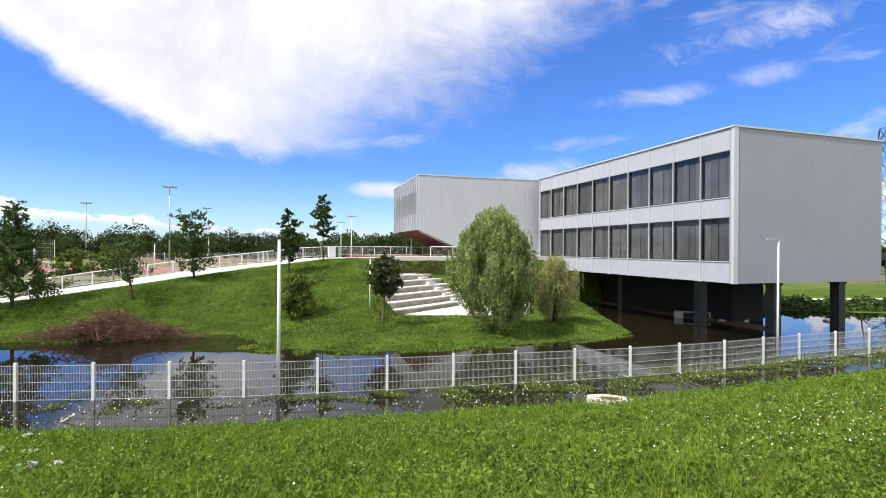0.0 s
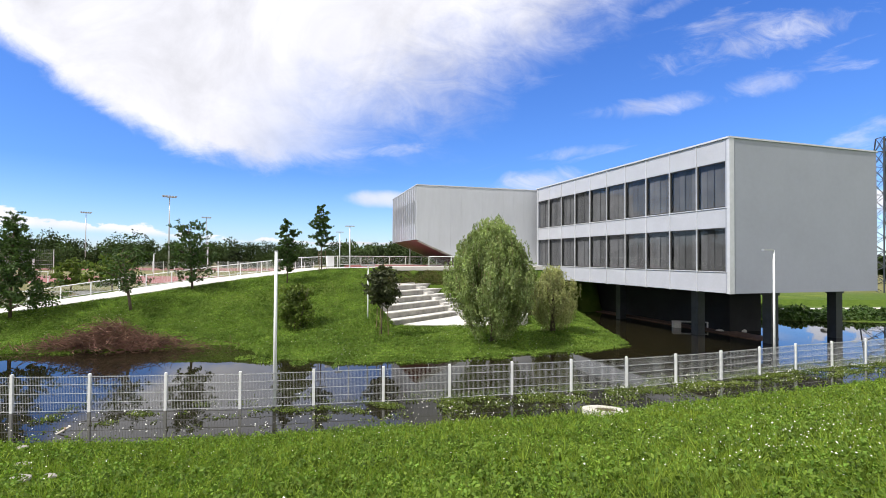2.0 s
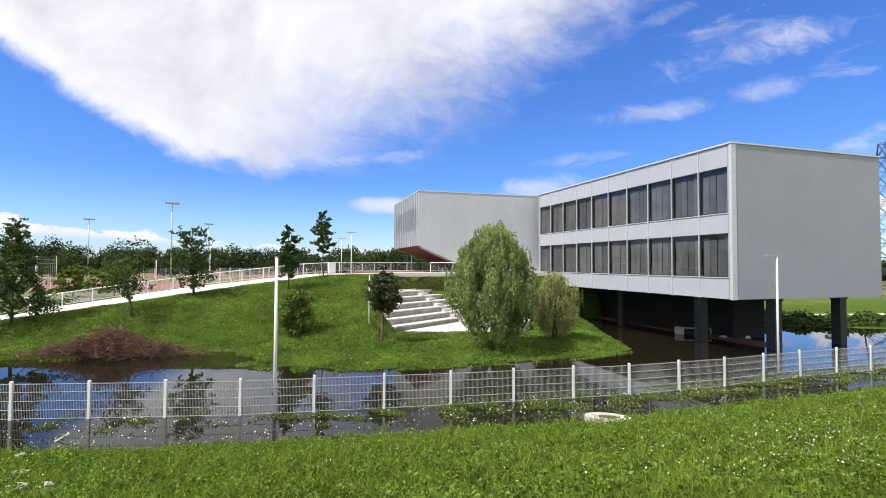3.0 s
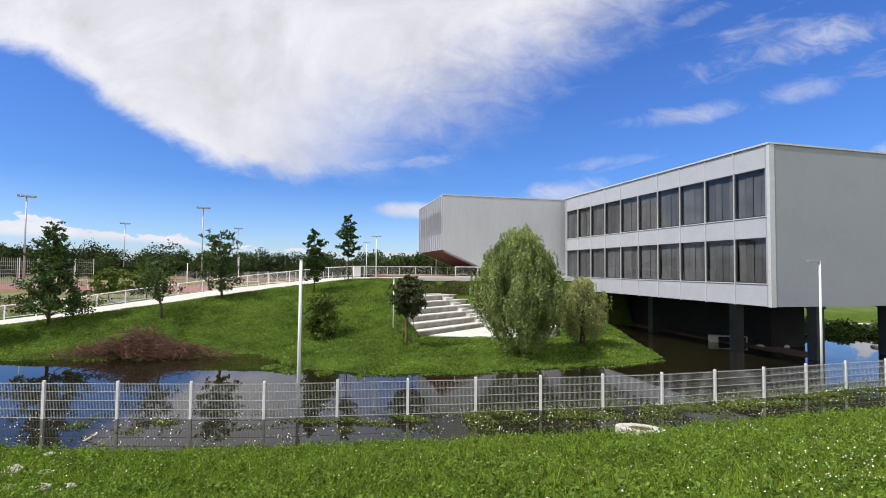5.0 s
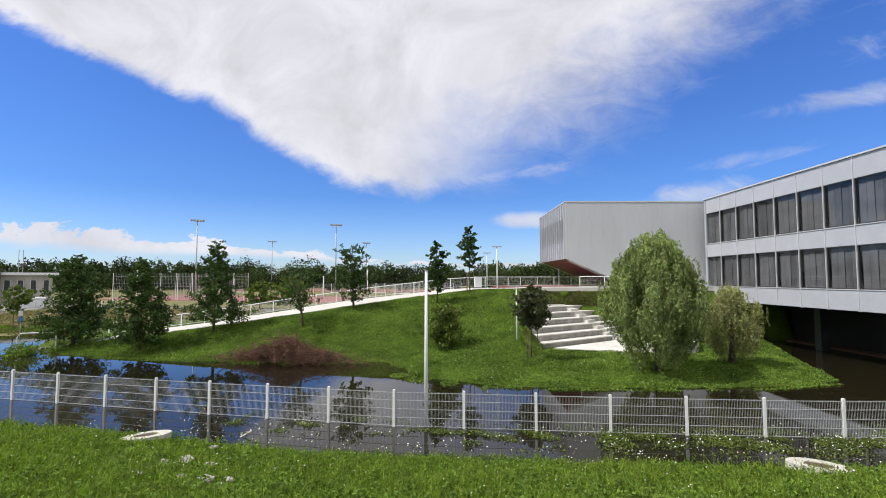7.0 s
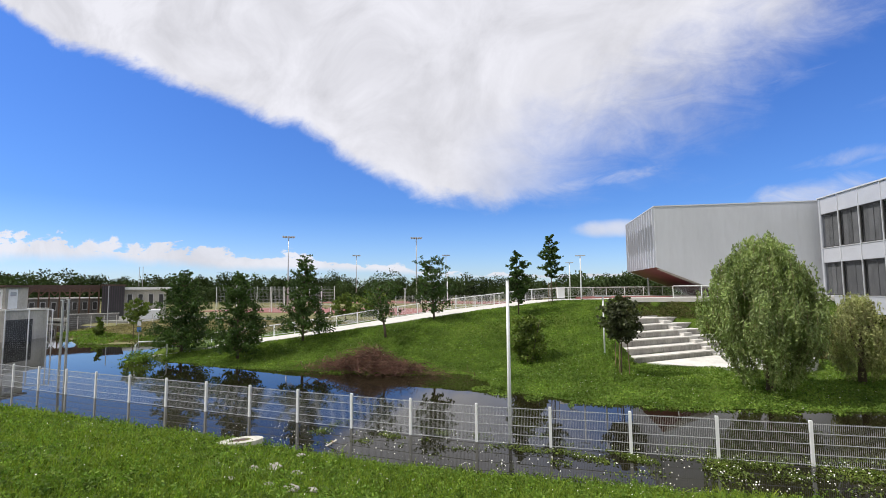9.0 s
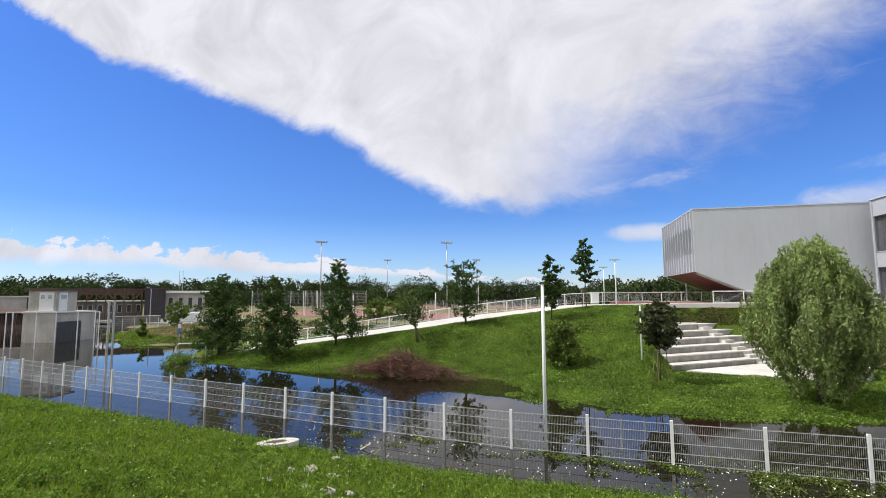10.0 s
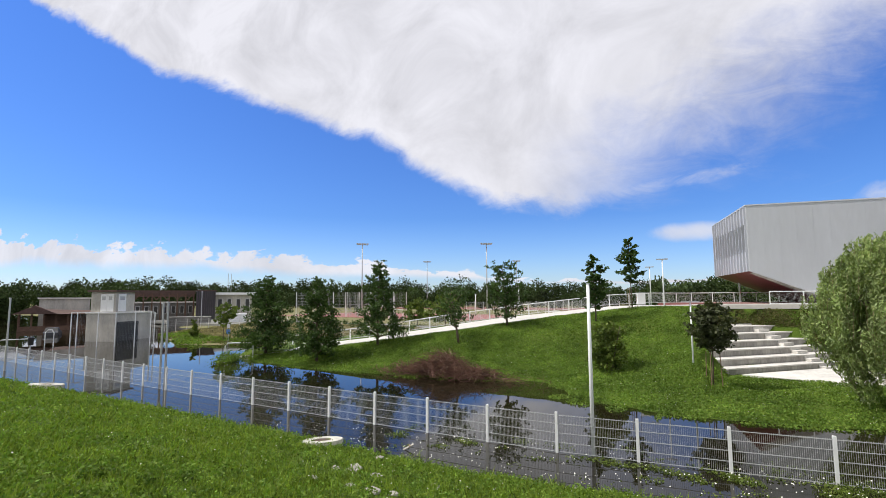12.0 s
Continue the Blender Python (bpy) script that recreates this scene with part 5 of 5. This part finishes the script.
def build_bank_grass():
    rng = np.random.default_rng(81)
    x, y = sector(300000, 4.2, 46, -56, 86, rng, 0.85)
    ye = np.interp(x, BANK[:, 0], BANK[:, 1])
    ragged = 0.35 * np.sin(x * 1.7) + 0.25 * np.sin(x * 4.1 + 1)
    keep = y < ye + ragged
    x, y = x[keep], y[keep]
    patch = np.array([noise.noise(Vector((a * 0.55, b * 0.55, 3.0))) for a, b in zip(x, y)])
    far = np.hypot(x, y)
    tuft = np.array([noise.noise(Vector((a * 4.5, b * 4.5, 6.0))) for a, b in zip(x, y)])
    t = blades(len(x), (x, y), 0.14 * (1 + 0.7 * patch) * np.clip(1 + 2.2 * tuft, 0.12, 2.4), 0.009 + 0.0014 * far, rng)
    single("bank_grass", quads_mesh("bank_grass", t, M["blade"], 3), None, "long bright green grass on the dike slope", "grass", kind="stuff")
    x, y = rng.uniform(-9, 9, 90000), rng.uniform(-9, 9, 90000)
    near = (np.hypot(x, y) < 9) & ((np.hypot(x, y) < 4.4) | (y < 3))
    t = blades(near.sum(), (x[near], y[near]), 0.11, 0.02, rng)
    single("crest_grass", quads_mesh("crest_grass", t, M["blade"], 3), None, "green grass on top of the dike", "grass", kind="stuff")
    x, y = sector(330000, 4.2, 44, -56, 85, rng, 0.85)
    keep = y < np.interp(x, BANK[:, 0], BANK[:, 1]) + 0.2
    x, y = x[keep], y[keep]
    patch = np.array([noise.noise(Vector((a * 0.8, b * 0.8, 9.0))) for a, b in zip(x, y)])
    m = patch > -0.22
    x, y = x[m], y[m]
    c = np.stack([x, y, height(x, y) + rng.uniform(0.01, 0.12, len(x)) * (1 + 0.5 * patch[m]) * np.clip(1 + 2.4 * np.array([noise.noise(Vector((a * 4.5, b * 4.5, 6.0))) for a, b in zip(x, y)]), 0.2, 2.2)], -1)
    far = np.hypot(x, y)[:, None, None]
    q = leaf_cards(c, 0.03, rng, long=1.3)
    q = c[:, None] + (q - c[:, None]) * (0.7 + 0.05 * far)
    single("bank_clover", quads_mesh("bank_clover", q, M["clover"]), None, "clover and broad weeds between the grass", "weeds", kind="stuff")


def build_weed_tufts():
    """Broad-leaved tufts that stand out of the grass of the bank."""
    rng = np.random.default_rng(82)
    x, y = sector(5200, 4.5, 40, -56, 85, rng, 0.8)
    keep = y < np.interp(x, BANK[:, 0], BANK[:, 1]) - 0.1
    x, y = x[keep], y[keep]
    n = 16
    r = rng.uniform(0.03, 0.13, len(x)).repeat(n)
    a, q = rng.uniform(0, 2 * np.pi, len(r)), np.sqrt(rng.uniform(0, 1, len(r)))
    px, py = x.repeat(n) + r * q * np.cos(a), y.repeat(n) + r * q * np.sin(a)
    c = np.stack([px, py, height(px, py) + 0.03 + r * (1.5 - q) * rng.uniform(0.6, 1.5, len(r))], -1)
    k = leaf_cards(c, 0.05, rng, long=1.5)
    single("bank_weeds", quads_mesh("bank_weeds", k, M["lawn"]), None, "dark green broad-leaved weeds in the dike grass", "weeds", kind="stuff")


def build_meadow_grass():
    """Dry tufts on the meadow by the flooded yard, greener along its shore."""
    rng = np.random.default_rng(84)
    for name, leaf, n, x0, x1, y0, y1, tall, label in (("meadow_grass", "straw", 60000, -82, -44, 33, 62, 0.20, "dry straw-coloured grass on the meadow"), ("shore_grass", "lawn", 26000, -72, -42, 29, 40, 0.35, "green grass along the meadow's shore")):
        x, y = rng.uniform(x0, x1, n), rng.uniform(y0, y1, n)
        h = height(x, y)
        patch = np.array([noise.noise(Vector((a * 0.35, b * 0.35, 4.0))) for a, b in zip(x, y)])
        keep = (h > 0.0) & (patch > -0.25) & ((h < 0.22) | (leaf == "straw"))
        x, y, h, patch = x[keep], y[keep], h[keep], patch[keep]
        c = np.stack([x, y, h + rng.uniform(0, tall, len(x)) * (1 + patch)], -1)
        single(name, quads_mesh(name, leaf_cards(c, 0.13, rng, long=1.6), M[leaf]), None, label, "grass", kind="stuff")


def flowers(name, x, y, z, size, label, rng):
    """Small white flower heads: six-sided discs facing up, loosely tilted."""
    n = len(x)
    a = np.arange(6) * np.pi / 3
    nrm = np.stack([rng.normal(size=n) * 0.4, rng.normal(size=n) * 0.4 - 0.3, np.ones(n)], -1)
    nrm /= np.linalg.norm(nrm, axis=1, keepdims=True)
    u = np.cross(nrm, (1, 0, 0))
    u /= np.linalg.norm(u, axis=1, keepdims=True)
    v = np.cross(nrm, u)
    s = (size * rng.uniform(0.6, 1.4, n))[:, None, None]
    c = np.stack([x, y, z], -1)
    pts = c[:, None] + s * (u[:, None] * np.cos(a)[None, :, None] + v[:, None] * np.sin(a)[None, :, None])
    single(name, quads_mesh(name, pts, M["petal"], 6), None, label, "flowers", kind="stuff")


def build_bank_flowers():
    rng = np.random.default_rng(83)
    xs, ys = [], []
    for cx, cy, s, n in ((6.5, 8.5, 1.6, 200), (9.0, 10.0, 1.8, 240), (5.0, 7.2, 1.0, 120), (10.5, 13.0, 1.5, 120), (7.2, 15.6, 1.0, 110), (-1.5, 13.8, 1.6, 70), (-0.5, 9.0, 2.5, 60), (-12, 9.5, 4, 110), (-20, 9.0, 5, 220), (-6, 11, 3, 80), (3, 11, 3, 70), (14, 16.5, 3, 150)):
        n = int(n * 0.7); xs.append(rng.normal(cx, s, n)); ys.append(rng.normal(cy, s * 0.6, n))
    x, y = np.concatenate(xs), np.concatenate(ys)
    keep = (y < np.interp(x, BANK[:, 0], BANK[:, 1])) & (np.hypot(x, y) > 4)
    x, y = x[keep], y[keep]
    flowers("bank_flowers", x, y, height(x, y) + rng.uniform(0.12, 0.20, len(x)), 0.011, "small white flower heads scattered over the bank", rng)


def build_mound_grass():
    rng = np.random.default_rng(85)
    n = 480000
    x, y = rng.uniform(-42, 13, n), rng.uniform(24, 48.5, n)
    h = height(x, y)
    dp, _ = along(PATH, x, y)
    behind = y > np.interp(x, PATH[:, 0], PATH[:, 1])
    lx, ly = seat_frame(x, y)
    seats = ((lx > seat_left(ly) - 0.15) & (lx < 10.7) & (ly > -0.05) & (ly < 5.6)) | ((ly <= 0) & (y > 35.75 + 0.06 * np.abs(x - 1.5)) & (x > -2.8) & (x < 7.0) & (y < 42.8))
    keep = (h > 0.0) & ~(behind & (dp < 6.8)) & ~((dp < 0.15)) & ~seats & (y < 47.5)
    x, y = x[keep], y[keep]
    patch = np.array([noise.noise(Vector((a * 0.5, b * 0.5, 5.0))) for a, b in zip(x, y)])
    c = np.stack([x, y, height(x, y) + rng.uniform(0.0, 0.13, len(x)) * (1 + 0.9 * patch)], -1)
    single("mound_grass", quads_mesh("mound_grass", leaf_cards(c, 0.066, rng, long=1.4), M["lawn"]), None, "dense green grass and clover on the mound", "grass", kind="stuff")
    m = (rng.uniform(0, 1, len(x)) < 0.012) & (patch > -0.1) & (y < 36)
    flowers("lawn_flowers", x[m], y[m], c[m, 2] + 0.05, 0.014, "white clover heads scattered over the lawn", rng)
    # flooded rim: tufts that still show above the water
    n = 60000
    x, y = rng.uniform(-34, 12, n), rng.uniform(22.5, 30, n)
    h = height(x, y)
    patch = np.array([noise.noise(Vector((a * 0.6, b * 0.6, 7.0))) for a, b in zip(x, y)])
    wide = np.where((x > -12) & (x < -5), 0.32, 0.10)
    keep = (h < 0.0) & (h > -wide) & (patch > -0.05)
    x, y = x[keep], y[keep]
    c = np.stack([x, y, rng.uniform(0.0, 0.07, len(x))], -1)
    single("rim_weeds", quads_mesh("rim_weeds", leaf_cards(c, 0.07, rng, long=1.5), M["lawn"]), None, "flooded grass tufts at the island's rim", "weeds", kind="stuff")


def build_water_weeds():
    rng = np.random.default_rng(87)
    fx, fy = FENCE[:, 0], FENCE[:, 1]
    x = rng.uniform(-13, 31, 60000)
    line = np.interp(x, fx, fy)
    y = line + rng.normal(0.0, 0.75, len(x)) - np.where(x > 9, 0.3, 0.55)
    dens = np.interp(x, (-13, -5, -2, 2, 12, 31), (0.10, 0.25, 0.55, 0.8, 0.9, 1.0))
    patch = np.array([noise.noise(Vector((a * 0.9, b * 1.6, 1.0))) for a, b in zip(x, y)])
    keep = (rng.uniform(0, 1, len(x)) < np.clip((patch + dens * 0.62 - 0.22) * 1.6, 0, 0.8)) & (y > np.interp(x, BANK[:, 0], BANK[:, 1]) + 0.3)
    x, y = x[keep], y[keep]
    c = np.stack([x, y, rng.uniform(0.0, 0.12, len(x)) * rng.uniform(0.1, 1, len(x))], -1)
    single("water_weeds", quads_mesh("water_weeds", leaf_cards(c, 0.045, rng, long=1.6), M["leaf_light"]), None, "green weeds rising from the flood along the fence", "weeds", kind="stuff")
    m = rng.uniform(0, 1, len(x)) < 0.035
    flowers("water_flowers", x[m], y[m], c[m, 2] + 0.05, 0.019, "white flower heads among the flooded weeds", rng)
    # loose petals and bits afloat between bank and fence
    x = rng.uniform(-18, 14, 1500)
    lo, hi = np.interp(x, BANK[:, 0], BANK[:, 1]), np.interp(x, fx, fy)
    y = lo + (hi - lo) * rng.uniform(0.0, 1.25, len(x))
    patch = np.array([noise.noise(Vector((a * 0.5, b * 0.9, 2.0))) for a, b in zip(x, y)])
    m = patch > -0.05
    flowers("floating_petals", x[m], y[m], np.full(m.sum(), 0.012), 0.015, "white petals and scraps afloat on the flood", rng)


build_bank_grass()
build_weed_tufts()
build_meadow_grass()
build_bank_flowers()
build_mound_grass()
build_water_weeds()


# ---- a pale plank adrift and a dark bin by the flooded yard ----
drift = thing("driftwood_plank", pose(-11.3, 14.75, 0.05, 14, -28, 35), "pale weathered plank sticking out of the water", "plank")
part("board", MB().box(-0.26, -0.05, -0.015, 0.26, 0.05, 0.015), M["rubble"], drift)
part("batten", MB().box(0.1, -0.07, 0.017, 0.14, 0.07, 0.04), M["stake"], drift)
bin_thing = thing("litter_bin", facing(73.0, 69), "black litter bin on a rail above the flood", "bin")
part("body", MB().tube([(0, 0, 0.35), (0, 0, 1.15)], [0.24, 0.28], 14), M["black"], bin_thing)
part("post", MB().tube([(0, 0.3, -0.6), (0, 0.3, 1.3)], 0.04, 6), M["steel"], bin_thing)
